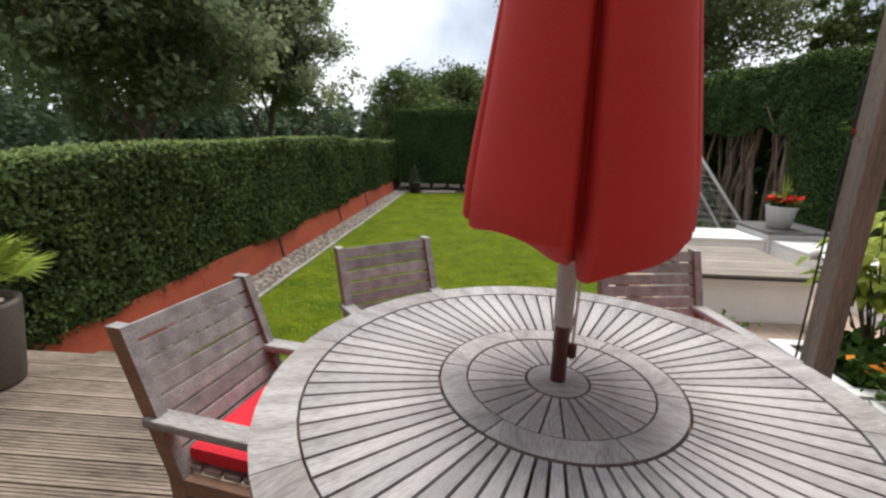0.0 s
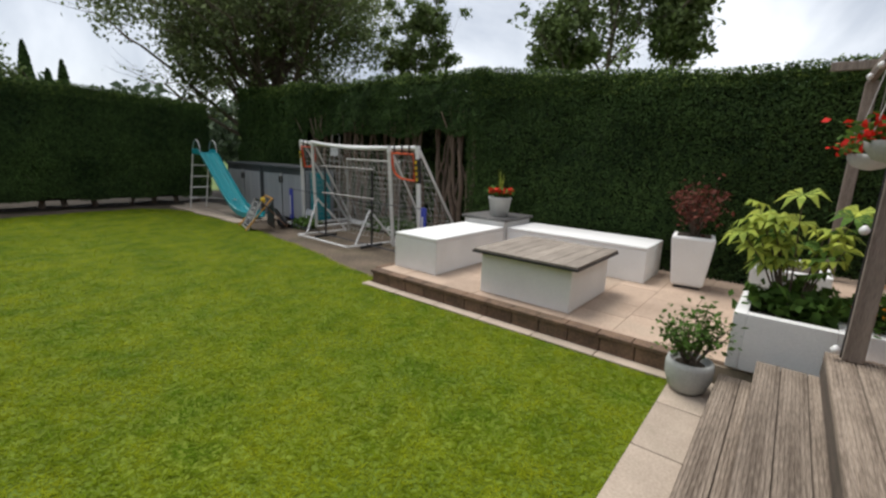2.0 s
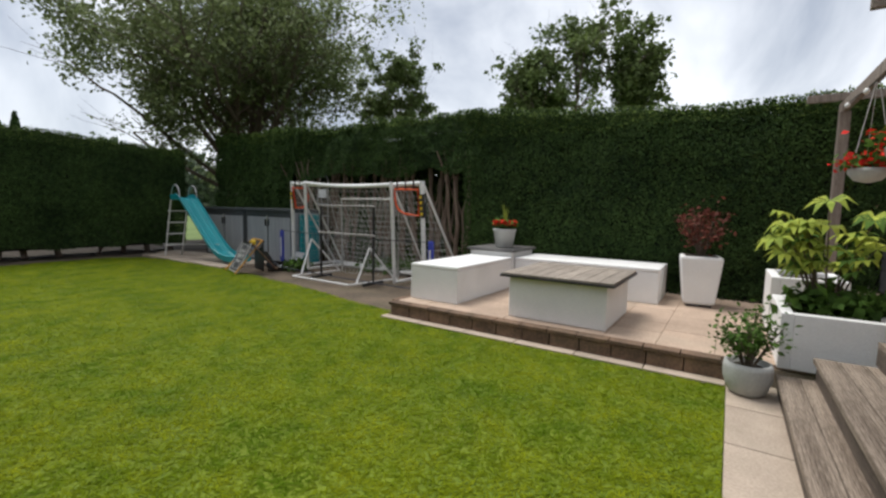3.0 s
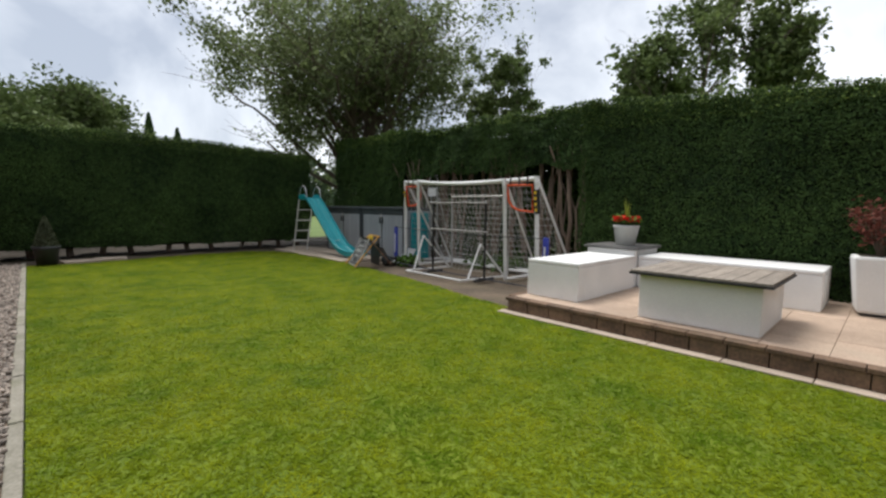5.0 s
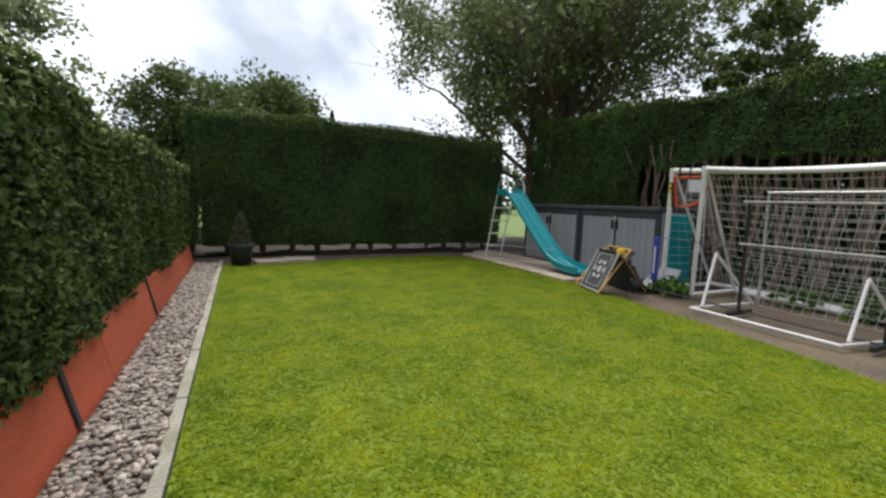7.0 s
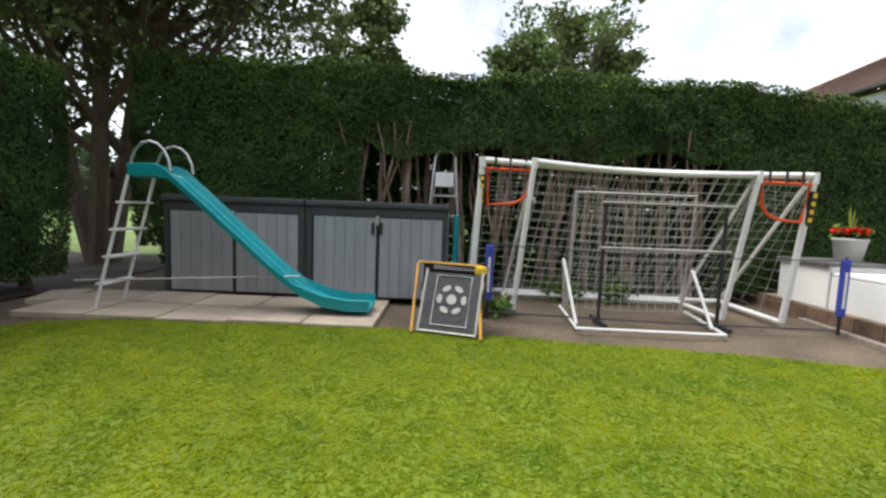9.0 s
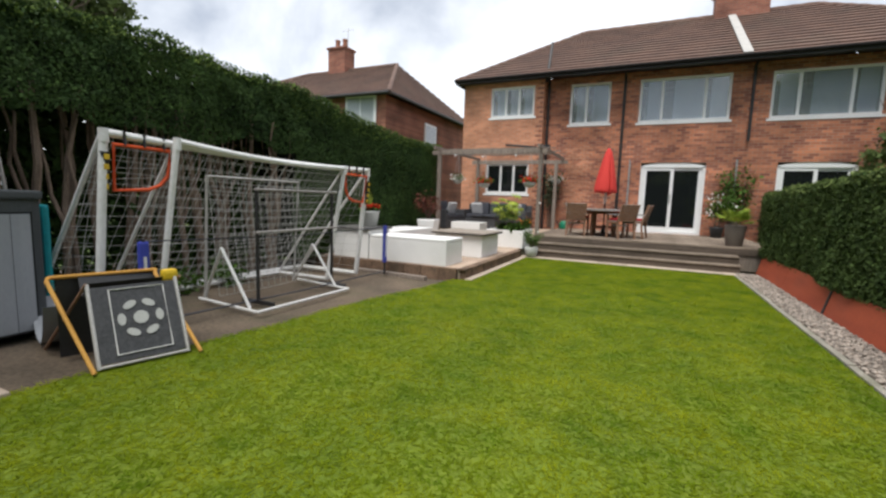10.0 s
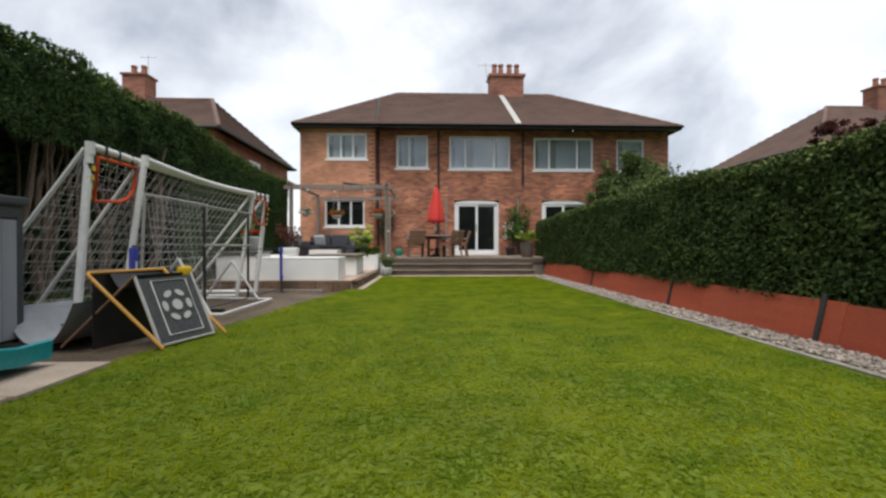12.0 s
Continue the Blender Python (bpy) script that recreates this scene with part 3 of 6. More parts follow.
# ---- hedges ----
def hedge_points(x0, y0, x1, y1, z0, z1, rng, density, face_noise=0.09, top_wave=0.08, seed=0.0, sides="xXyYt", bare=None, rise=None):
    """Random places on a clipped hedge's faces, pushed in and out, with their normals."""
    pts, nor = [], []
    areas = {"x": ((y1 - y0) * (z1 - z0)), "X": ((y1 - y0) * (z1 - z0)), "y": ((x1 - x0) * (z1 - z0)), "Y": ((x1 - x0) * (z1 - z0)), "t": ((x1 - x0) * (y1 - y0))}
    for s in sides:
        n = int(areas[s] * density)
        for _ in range(n):
            u, v = rng.random(), rng.random() * (1.0 if s == "t" else 1.02)
            if s in "xX":
                p, q = [x0 if s == "x" else x1, y0 + u * (y1 - y0), z0 + v * (z1 - z0)], [-1 if s == "x" else 1, 0, 0.25]
            elif s in "yY":
                p, q = [x0 + u * (x1 - x0), y0 if s == "y" else y1, z0 + v * (z1 - z0)], [0, -1 if s == "y" else 1, 0.25]
            else:
                p, q = [x0 + u * (x1 - x0), y0 + v * (y1 - y0), z1], [0, 0, 1]
            if bare and p[2] < bare(p[1], p[0]):
                continue
            k = noise.noise((p[0] * 0.8 + seed, p[1] * 0.8, p[2] * 1.1)) * face_noise + noise.noise((p[0] * 3 + seed, p[1] * 3, p[2] * 3)) * face_noise * 0.5
            k += rng.gauss(0, 0.022) - max(0.0, rng.random() - 0.8) * 0.25
            if s == "t":
                k = k * 0.4 - (0.22 * rng.random() if rng.random() < 0.45 else 0)
            p = [p[i] + q[i] * k for i in range(3)]
            top = top_wave * noise.noise((p[1] * 0.55 + seed, p[0] * 0.55, 7.7))
            p[2] += top * (p[2] - z0) / (z1 - z0)
            if rise:
                p[2] += rise(p[1]) * (p[2] - z0) / (z1 - z0)
            # rounded shoulders
            e = min(p[0] - x0, x1 - p[0], p[1] - y0, y1 - p[1])
            if s == "t" and e < 0.25:
                p[2] -= (0.25 - max(e, 0)) ** 2 * 1.3
            pts.append(p)
            nor.append(q)
    return pts, nor


def hedge(name, label, x0, y0, x1, y1, z0, z1, leaf, size, density, seed, sides="xXyYt", core=0.16, bare=None, core_z=None, long=1.7, top_wave=0.08, face_noise=0.09, bump=None, shoots=None):
    rng = random.Random(seed)
    h = thing(name, label, "hedge")
    p, q = hedge_points(x0, y0, x1, y1, z0, z1, rng, density, seed=seed * 3.1, sides=sides, bare=bare, top_wave=top_wave, face_noise=face_noise, rise=bump)
    part("foliage", leaves(p, q, size, np.random.default_rng(seed), long=long, soft=0.45), leaf, h, kind="stuff")
    if shoots:
        tops = [i for i, (a, b) in enumerate(zip(p, q)) if b[2] > 0.9 or a[2] > z0 + (z1 - z0) * (0.93 + 0.05 * noise.noise((a[0] * 2, a[1] * 2, 0)))]
        tops = [i for i in tops if rng.random() < 0.4]
        part("new_growth", leaves([(p[i][0], p[i][1], p[i][2] + rng.uniform(0.0, 0.035)) for i in tops], [(q[i][0] * 0.5, q[i][1] * 0.5, 1) for i in tops], size * 0.9, np.random.default_rng(seed + 1), long=2.4, soft=0.4), shoots, h, "lighter green new shoots along the top", kind="stuff")
    # a plain core in near-black stands for the shade behind the leaves
    low = core_z if core_z is not None else z0
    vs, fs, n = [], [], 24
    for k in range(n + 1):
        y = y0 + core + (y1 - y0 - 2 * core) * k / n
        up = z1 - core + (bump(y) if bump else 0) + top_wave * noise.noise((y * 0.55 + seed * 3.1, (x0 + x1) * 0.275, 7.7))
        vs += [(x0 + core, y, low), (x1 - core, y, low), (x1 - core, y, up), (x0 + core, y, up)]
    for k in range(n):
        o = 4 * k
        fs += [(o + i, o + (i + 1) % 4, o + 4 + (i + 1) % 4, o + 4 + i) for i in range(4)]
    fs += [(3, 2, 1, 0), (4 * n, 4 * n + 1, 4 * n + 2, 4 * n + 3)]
    part("core", (vs, fs), HEDGE_CORE, h, "near-black filler that stands for the shade inside")
    return h


left_hedge = hedge("privet_hedge", "long dark green clipped privet hedge behind a red board", -3.3, 2.6, -2.4, 17.7, 0.33, 1.7, PRIVET, 0.026, 4300, 21, shoots=PRIVET_TIP, sides="Xyt", top_wave=0.1, bump=lambda y: 0.12 * math.exp(-((y - 9.0) / 2.2) ** 2) - 0.06 * max(0, 1 - (y - 2.6) / 3))
near_hedge = hedge("boundary_hedge", "clipped green hedge beside the house", -4.0, -0.9, -3.0, 2.55, 0.25, 1.75, PRIVET, 0.036, 1400, 22, sides="XYt")
far_hedge = hedge("conifer_hedge", "tall clipped dark green conifer hedge across the garden end", -2.45, 16.65, 4.75, 17.9, 0.2, 2.85, LEYLAND, 0.021, 5600, 23, shoots=NEW_GROWTH, sides="xXyt", core=0.22,
                  bare=lambda y, x: 0.2 + 0.16 * noise.noise((x * 1.3, 2.2, 0)))
right_hedge = hedge("conifer_hedge", "tall clipped conifer hedge behind the white benches", 5.5, 1.9, 6.9, 7.75, 0.15, 2.8, LEYLAND, 0.021, 5600, 24, shoots=NEW_GROWTH, sides="xyt", top_wave=0.05, bump=lambda y: 0.25 * min(1, max(0, (y - 3.5) / 3.9)))
side_hedge = hedge("conifer_hedge", "tall conifer hedge with bare lower stems behind the goals", 5.55, 7.4, 7.0, 16.4, 0.3, 3.22, LEYLAND, 0.024, 4600, 25, shoots=NEW_GROWTH, sides="xYt",
                   core=0.3, core_z=2.25, bare=lambda y, x: (2.08 + 0.4 * noise.noise((y * 1.1, 0, 4)) if y < 13.0 else 0.5), top_wave=0.22, face_noise=0.2, bump=lambda y: -0.15 * max(0, 1 - (y - 7.4) / 1.5))
rng = random.Random(8)


def stem(p0, p1, r0, r1, wob=0.06):
    pts, rr = [], []
    for k in range(6):
        t = k / 5
        pts.append(Vector(p0).lerp(Vector(p1), t) + Vector((rng.uniform(-wob, wob), rng.uniform(-wob, wob), 0)) * (1 if 0 < k else 0))
        rr.append(r0 + (r1 - r0) * t)
    return tube(pts, 0, 7, radii=rr)


for i in range(22):
    y = 7.6 + i * 0.26 + rng.uniform(-0.1, 0.1)
    x = rng.uniform(5.75, 6.2)
    part("stem", joined(stem((x, y, -0.02), (x + rng.uniform(-0.2, 0.2), y + rng.uniform(-0.2, 0.2), 2.6), rng.uniform(0.04, 0.075), 0.025),
                        stem((x, y, 0.5), (x + rng.uniform(-0.35, 0.1), y + rng.uniform(-0.4, 0.4), 2.45), 0.03, 0.012),
                        stem((x, y, 0.9), (x + rng.uniform(-0.35, 0.1), y + rng.uniform(-0.4, 0.4), 2.5), 0.024, 0.01)), PALE_BARK, side_hedge, "bare pale brown stem")
part("back_foliage", leaves([(6.7 + rng.gauss(0, 0.2), rng.uniform(7.0, 16.6), 0.0 + 2.65 * rng.random() ** 0.85) for _ in range(30000)], [(-1, 0, 0.2)] * 30000, 0.085, np.random.default_rng(3)), LEYLAND, side_hedge, kind="stuff")
for i in range(11):
    x = -1.7 + i * 0.62 + rng.uniform(-0.1, 0.1)
    part("stem", joined(stem((x, 16.95, 0.0), (x + rng.uniform(-0.15, 0.15), 17.1, 0.9), 0.07, 0.05), stem((x, 16.95, 0.25), (x + rng.uniform(-0.3, 0.3), 16.9, 0.8), 0.035, 0.02)), BARK, far_hedge, "bare brown stem")


# ---- trees ----
def tree(name, label, at, height, spread, trunk_r, leaf, leaf_size, n_leaves, seed, bark=BARK, fork=0.28, squash=0.8, stems=1, low=0.35, low_fork=0.25, clumps=260, base_z=0.25, loose=0.062, lobes=(), glow=0.0):
    r = random.Random(seed)
    t = thing(name, label, "tree", at)
    pieces, tips = [], []

    def limb(p, d, length, rad, depth):
        pts, rr = [p], [rad]
        steps = 4
        for k in range(steps):
            d = (d + Vector((r.uniform(-1, 1), r.uniform(-1, 1), r.uniform(-0.4, 0.7))) * 0.18).normalized()
            p = p + d * length / steps
            pts.append(p)
            rr.append(rad * (1 - 0.5 * (k + 1) / steps))
        pieces.append(tube(pts, 0, 7 if depth < 2 else 4, radii=rr))
        if depth >= 3:
            tips.extend(pts[1:])
            return
        if depth == 2:
            tips.extend(pts[2:])
        if depth == 1:
            tips.extend(pts[3:])
        count = r.choice((4, 5)) if depth else 11
        for k in range(count):
            a = r.uniform(0, 6.28) if depth else k * 2.4 + r.uniform(-0.4, 0.4)
            out = Vector((math.cos(a), math.sin(a), r.uniform(-0.25, 0.9) * squash)).normalized()
            if depth:
                limb(pts[r.choice((2, 3, 4))], (d * 0.45 + out).normalized(), length * r.uniform(0.5, 0.75), rr[-1] * r.uniform(0.5, 0.75), depth + 1)
            else:
                u = k / (count - 1)
                at_h = low_fork + (1 - low_fork) * u
                i = min(int(at_h * 4), 3)
                p0 = pts[i].lerp(pts[i + 1], at_h * 4 - i)
                reach = (0.75 + 0.5 * math.sin(math.pi * min(1, u + 0.15))) * (1 - 0.45 * u)
                limb(p0, (d * (0.25 + 0.5 * u) + out * (1 - 0.3 * u)).normalized(), length * reach * 0.62, rr[i] * 0.5, 1)

    for s in range(stems):
        a = 6.28 * s / stems
        lean = Vector((math.cos(a) * 0.22, math.sin(a) * 0.22, 1)) if stems > 1 else Vector((r.uniform(-0.1, 0.1), r.uniform(-0.1, 0.1), 1))
        limb(Vector((math.cos(a) * trunk_r * 0.7 * (stems > 1), math.sin(a) * trunk_r * 0.7 * (stems > 1), -0.1)), lean.normalized(), height * 0.62, trunk_r, 0)
    tp = np.array([tuple(v) for v in tips])
    # stretch the limbs to the wanted height and spread
    fit_by = np.array([spread / np.quantile(np.hypot(tp[:, 0], tp[:, 1]), 0.97), 1.0, height / tp[:, 2].max()])
    fit_by[1] = fit_by[0]
    tp = tp * fit_by
    # leafy clumps fill an uneven crown; a twig reaches each one
    g = np.random.default_rng(seed)
    zc, rz_ = height * (1 + base_z) / 2, height * (1 - base_z) / 2
    cl = []
    while len(cl) < clumps:
        v = g.normal(size=3)
        v /= np.linalg.norm(v)
        k = g.random() ** 0.4 * (0.78 + 0.42 * noise.noise(Vector(v) * 1.6 + Vector((seed, 0, 0))))
        cl.append((v[0] * spread * k, v[1] * spread * k, zc + v[2] * rz_ * k * (1.0 if v[2] > 0 else 0.85)))
        if lobes:
            dx, dy, dz, s = lobes[len(cl) % len(lobes)]
            cl[-1] = (cl[-1][0] * s + dx, cl[-1][1] * s + dy, zc + (cl[-1][2] - zc) * (0.55 + 0.45 * s) + dz)
    cl = np.array(cl)
    twigs = []
    for c in cl:
        near = tp[np.argmin(((tp - c) ** 2).sum(1))]
        if np.linalg.norm(near - c) > spread * 0.3:
            continue
        twigs.append(tube([near / fit_by, (near * 0.5 + c * 0.5 + (0, 0, 0.1)) / fit_by, c / fit_by], 0, 3, radii=[0.02, 0.012, 0.006]))
    vs, fs = joined(*pieces, *twigs)
    part("trunk", ([(v[0] * fit_by[0], v[1] * fit_by[1], v[2] * fit_by[2]) for v in vs], fs), bark, t)
    inside = tp[tp[:, 2] > base_z * height * 0.8]
    pool = np.concatenate([cl, cl, cl, inside[g.integers(0, len(inside), clumps)]])
    pick = pool[g.integers(0, len(pool), n_leaves)]
    c = pick + g.normal(size=(n_leaves, 3)) * np.array([1, 1, 0.75]) * spread * loose
    c = c[c[:, 2] > 0.3]
    part("crown", leaves(c, np.tile((0, 0, 0.6), (len(c), 1)), leaf_size, g, tilt=1.0, soft=glow), leaf, t, kind="stuff")
    return t


tree("oak_tree", "broad dark green tree with many limbs behind the hedge", (7.2, 18.2, 0), 10.0, 5.7, 0.17, TREE_LEAF, 0.08, 62000, 31, stems=4, clumps=330, base_z=0.2, loose=0.055, glow=0.35)
tree("birch_tree", "thin pale green tree with sparse drooping twigs behind the hedge", (11.0, 14.2, 0), 8.0, 1.8, 0.09, TREE_LEAF_B, 0.09, 7000, 38, low_fork=0.2, clumps=60, base_z=0.3)
tree("poplar_tree", "pale green tree with a broken crown behind the conifer hedge", (13.5, 8.2, 0), 8.4, 2.8, 0.14, TREE_LEAF_B, 0.1, 15000, 32, low_fork=0.35, clumps=90, base_z=0.35, loose=0.07, lobes=((-0.6, 1.3, -0.4, 0.55), (0.5, -1.75, 0.3, 0.36)))
tree("hawthorn_tree", "rounded green tree beyond the far hedge", (-1.5, 24.5, 0), 5.7, 4.0, 0.2, TREE_LEAF_B, 0.09, 60000, 33, squash=0.6, low_fork=0.12, clumps=300, base_z=0.05)
tree("ash_tree", "tall green tree with a feathery crown beyond the hedge", (-10.2, 22.5, 0), 11.5, 4.4, 0.24, ASH_LEAF, 0.12, 36000, 35, low_fork=0.12, base_z=0.1, glow=0.8)
tree("ash_tree", "dense green tree beyond the side hedge", (-10.5, 14.0, 0), 10.5, 5.0, 0.24, ASH_LEAF, 0.13, 42000, 36, low_fork=0.1, base_z=0.05, glow=0.8)
tree("ash_tree", "large dark green tree beyond the side hedge", (-15.5, 19.5, 0), 12, 6.0, 0.28, ASH_LEAF, 0.15, 36000, 34, low_fork=0.1, base_z=0.08, glow=0.8)
tree("apple_tree", "bushy green tree in the next garden", (-6.5, -0.1, 0), 4.3, 2.1, 0.09, TREE_LEAF_B, 0.08, 26000, 37, low_fork=0.2, clumps=130, base_z=0.2)


tree("copper_tree", "small dark red leaved tree in the next garden", (-9.2, 5.3, 0), 4.2, 1.1, 0.06, COPPER, 0.07, 9000, 39, low_fork=0.3, clumps=70, base_z=0.45)


# ---- far woods ----
def woods():
    g = np.random.default_rng(41)
    pts = []
    for k in range(150):
        a = g.uniform(-75, 62)
        d = g.uniform(55, 95)
        x, y = d * math.sin(radians(a)), 8 + d * math.cos(radians(a))
        h, r = g.uniform(4, 9), g.uniform(2.5, 5)
        n = 500
        p = g.normal(size=(n, 3))
        p /= np.linalg.norm(p, axis=1)[:, None]
        p *= g.uniform(0.7, 1.0, (n, 1))
        pts.append(np.array([x, y, h * 0.5]) + p * (r, r, h * 0.55))
    return np.concatenate(pts)


wp = woods()
solo("distant_trees", leaves(wp, np.tile((0, 0, 0.7), (len(wp), 1)), 0.55, np.random.default_rng(2), tilt=1.0), FAR_LEAF, "distant grey green woods at the horizon", "woods", kind="stuff")
for x, y, h in ((3.4, 33, 6.1), (5.0, 34, 5.6), (4.3, 33.5, 5.0)):
    g = np.random.default_rng(int(x * 10))
    z = g.random(4500)
    rad = 0.75 * (1 - z) ** 0.7 * np.minimum(1, z * 8 + 0.4)
    an = g.uniform(0, 6.28, 4500)
    p = np.stack([rad * np.cos(an) * g.uniform(0.75, 1.05, 4500), rad * np.sin(an), 0.2 + z * h], 1)
    c = thing("cypress_tree", "narrow dark conifer beyond the garden end", "tree", (x, y, 0), group="row of conifers")
    part("trunk", tube([(0, 0, -0.1), (0, 0, h * 0.8)], 0, 7, radii=[0.12, 0.03]), BARK, c)
    part("crown", leaves(p, np.stack([np.cos(an), np.sin(an), an * 0 + 0.6], 1), 0.1, g), LEYLAND, c, kind="stuff")


# ---- the house ----
GUTTER = material("old_gutter", (0.03, 0.028, 0.028), (0.016, 0.015, 0.015), rough=0.95, scale=3, fine=40, bump=0.1, gloss=0.05)
HY = -1.12  # rear wall of the main house
EY = -0.78  # rear wall of the wing
EAVE = 5.32


def window(name, x0, z0, x1, z1, y, panes, parent, glass=GLASS, blind=True, splits=None):
    """A white casement window set in a wall that faces +y: frame, mullions, panes and sill."""
    w = part(name, B(x0, y - 0.07, z0, x1, y + 0.02, z0 + 0.07, 0.006), UPVC, parent, "white plastic window")
    part("window_frame", B(x0, y - 0.07, z1 - 0.07, x1, y + 0.02, z1, 0.006), UPVC, w)
    for x in (x0, x1 - 0.07):
        part("window_frame", B(x, y - 0.07, z0 + 0.07, x + 0.07, y + 0.02, z1 - 0.07, 0.006), UPVC, w)
    xs = [x0 + 0.07 + (x1 - x0 - 0.14) * k / panes for k in range(panes + 1)]
    if splits:
        xs = [x0 + 0.07 + (x1 - x0 - 0.14) * k for k in (0, *splits, 1)]
    for x in xs[1:-1]:
        part("mullion", B(x - 0.035, y - 0.06, z0 + 0.07, x + 0.035, y + 0.015, z1 - 0.07, 0.004), UPVC, w)
    for a, b in zip(xs, xs[1:]):
        part("pane", B(a, y - 0.035, z0 + 0.06, b, y - 0.022, z1 - 0.06), glass, w).visible_shadow = False
    part("window_sill", B(x0 - 0.06, y - 0.05, z0 - 0.07, x1 + 0.06, y + 0.08, z0 - 0.003, 0.008), UPVC, w)
    if blind:
        for k in range(panes):
            a, b = xs[k], xs[k + 1]
            f = 0.72
            part("curtain", B(a, y - 0.16, z0, a + (b - a) * f, y - 0.14, z1), CURTAIN, w)
    return w


def wall_with_holes(x0, x1, y0, y1, z0, z1, holes):
    """A wall along x, as boxes round rectangular openings (xa, za, xb, zb)."""
    bm = bmesh.new()
    xs = sorted({x0, x1, *(h[0] for h in holes), *(h[2] for h in holes)})
    for a, b in zip(xs, xs[1:]):
        spans = sorted((h[1], h[3]) for h in holes if h[0] < (a + b) / 2 < h[2])
        z = z0
        for s, e in spans:
            if s > z:
                box(bm, a, y0, z, b, y1, s)
            z = e
        if z < z1:
            box(bm, a, y0, z, b, y1, z1)
    bmesh.ops.remove_doubles(bm, verts=bm.verts, dist=0.0005)
    return bm


def roof_slope(a, b, c, d, courses, mat_name="roof"):
    """Stepped tile courses on a slope from the eaves edge a-b up to the ridge edge d-c."""
    a, b, c, d = map(Vector, (a, b, c, d))
    nrm = (b - a).cross(d - a).normalized()
    if nrm.z < 0:
        nrm = -nrm
    vs, fs = [], []
    for k in range(courses):
        t0, t1 = k / courses, (k + 1) / courses
        o = len(vs)
        vs += [a.lerp(d, t0) + nrm * 0.05, b.lerp(c, t0) + nrm * 0.05, a.lerp(d, t1) + nrm * 0.012, b.lerp(c, t1) + nrm * 0.012]
        fs += [(o, o + 1, o + 3, o + 2)]
        if not k:
            vs += [a.copy(), b.copy()]
            fs += [(4, 5, 1, 0)]
            continue
        if k > 1:
            fs += [(o - 2, o - 1, o + 1, o)]
        else:
            fs += [(2, 3, o + 1, o)]
    return vs, fs


house = thing("house", "pair of red brick houses with a brown tiled hipped roof", "house")
W1, W2, W3 = (3.42, 4.12, 4.92, 5.1), (1.12, 3.85, 2.34, 5.12), (-2.06, 3.82, 0.3, 5.1)
W5, W6 = (-5.32, 3.8, -2.98, 5.06), (-7.34, 3.75, -6.24, 5.02)
W4 = (3.5, 1.58, 5.0, 2.6)
DOOR = (-1.62, 0.5, 0.1, 2.62)
DOOR2 = (-5.0, 0.5, -3.3, 2.62)
part("wall", wall_with_holes(-8.3, 3.14, HY - 0.28, HY, 0, EAVE, [W2, W3, W5, W6, DOOR, DOOR2]), BRICK, house, "red brick wall")
part("wall", wall_with_holes(3.12, 5.9, EY - 0.28, EY, 0, EAVE, [W1, W4]), BRICK_B, house, "lighter orange brick wall of the wing")
part("wall", B(5.62, -8.4, 0, 5.895, EY - 0.281, EAVE), BRICK_B, house)
part("wall", B(-8.3, -8.4, 0, -8.02, HY - 0.281, EAVE), BRICK, house)
part("wall", B(-8.02, -8.4, 0, 5.61, -8.12, EAVE), BRICK, house)
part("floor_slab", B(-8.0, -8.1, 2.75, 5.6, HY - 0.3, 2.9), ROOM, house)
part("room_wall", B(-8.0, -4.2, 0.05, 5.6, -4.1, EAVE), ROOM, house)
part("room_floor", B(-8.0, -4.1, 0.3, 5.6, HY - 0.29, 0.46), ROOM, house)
for k in range(34):
    z, long = 0.3 + k * 0.15, 0.22 if k % 2 else 0.12
    part("quoin", B(3.125, EY - 0.01, z, 3.125 + long, EY + 0.006, z + 0.068), BRICK_C, house)
for n, (w, p, y) in enumerate(((W1, 3, EY), (W2, 2, HY), (W3, 3, HY), (W5, 3, HY), (W6, 1, HY), (W4, 3, EY))):
    window("window", w[0], w[1], w[2], w[3], y - 0.06, p, house, GLASS_DARK if n == 5 else GLASS, blind=n != 5, splits={1: (0.6,), 2: (0.25, 0.75), 3: (0.25, 0.75)}.get(n))

# lighter bricks toothed into the rear wall where an old opening was closed
tooth = random.Random(12)
for k in range(30):
    z = 0.95 + k * 0.075
    a, b = 1.5 + (0.11 if k % 2 else 0) + tooth.uniform(0, 0.1), 2.55 - (0.11 if k % 2 else 0) - tooth.uniform(0, 0.1)
    while a < b - 0.1:
        w = min(0.215, b - a)
        if tooth.random() < 0.72:
            part("brick", B(a, HY - 0.02, z, a + w - 0.01, HY + 0.003 + tooth.uniform(0, 0.002), z + 0.065), BRICK_B, house)
        a += 0.225


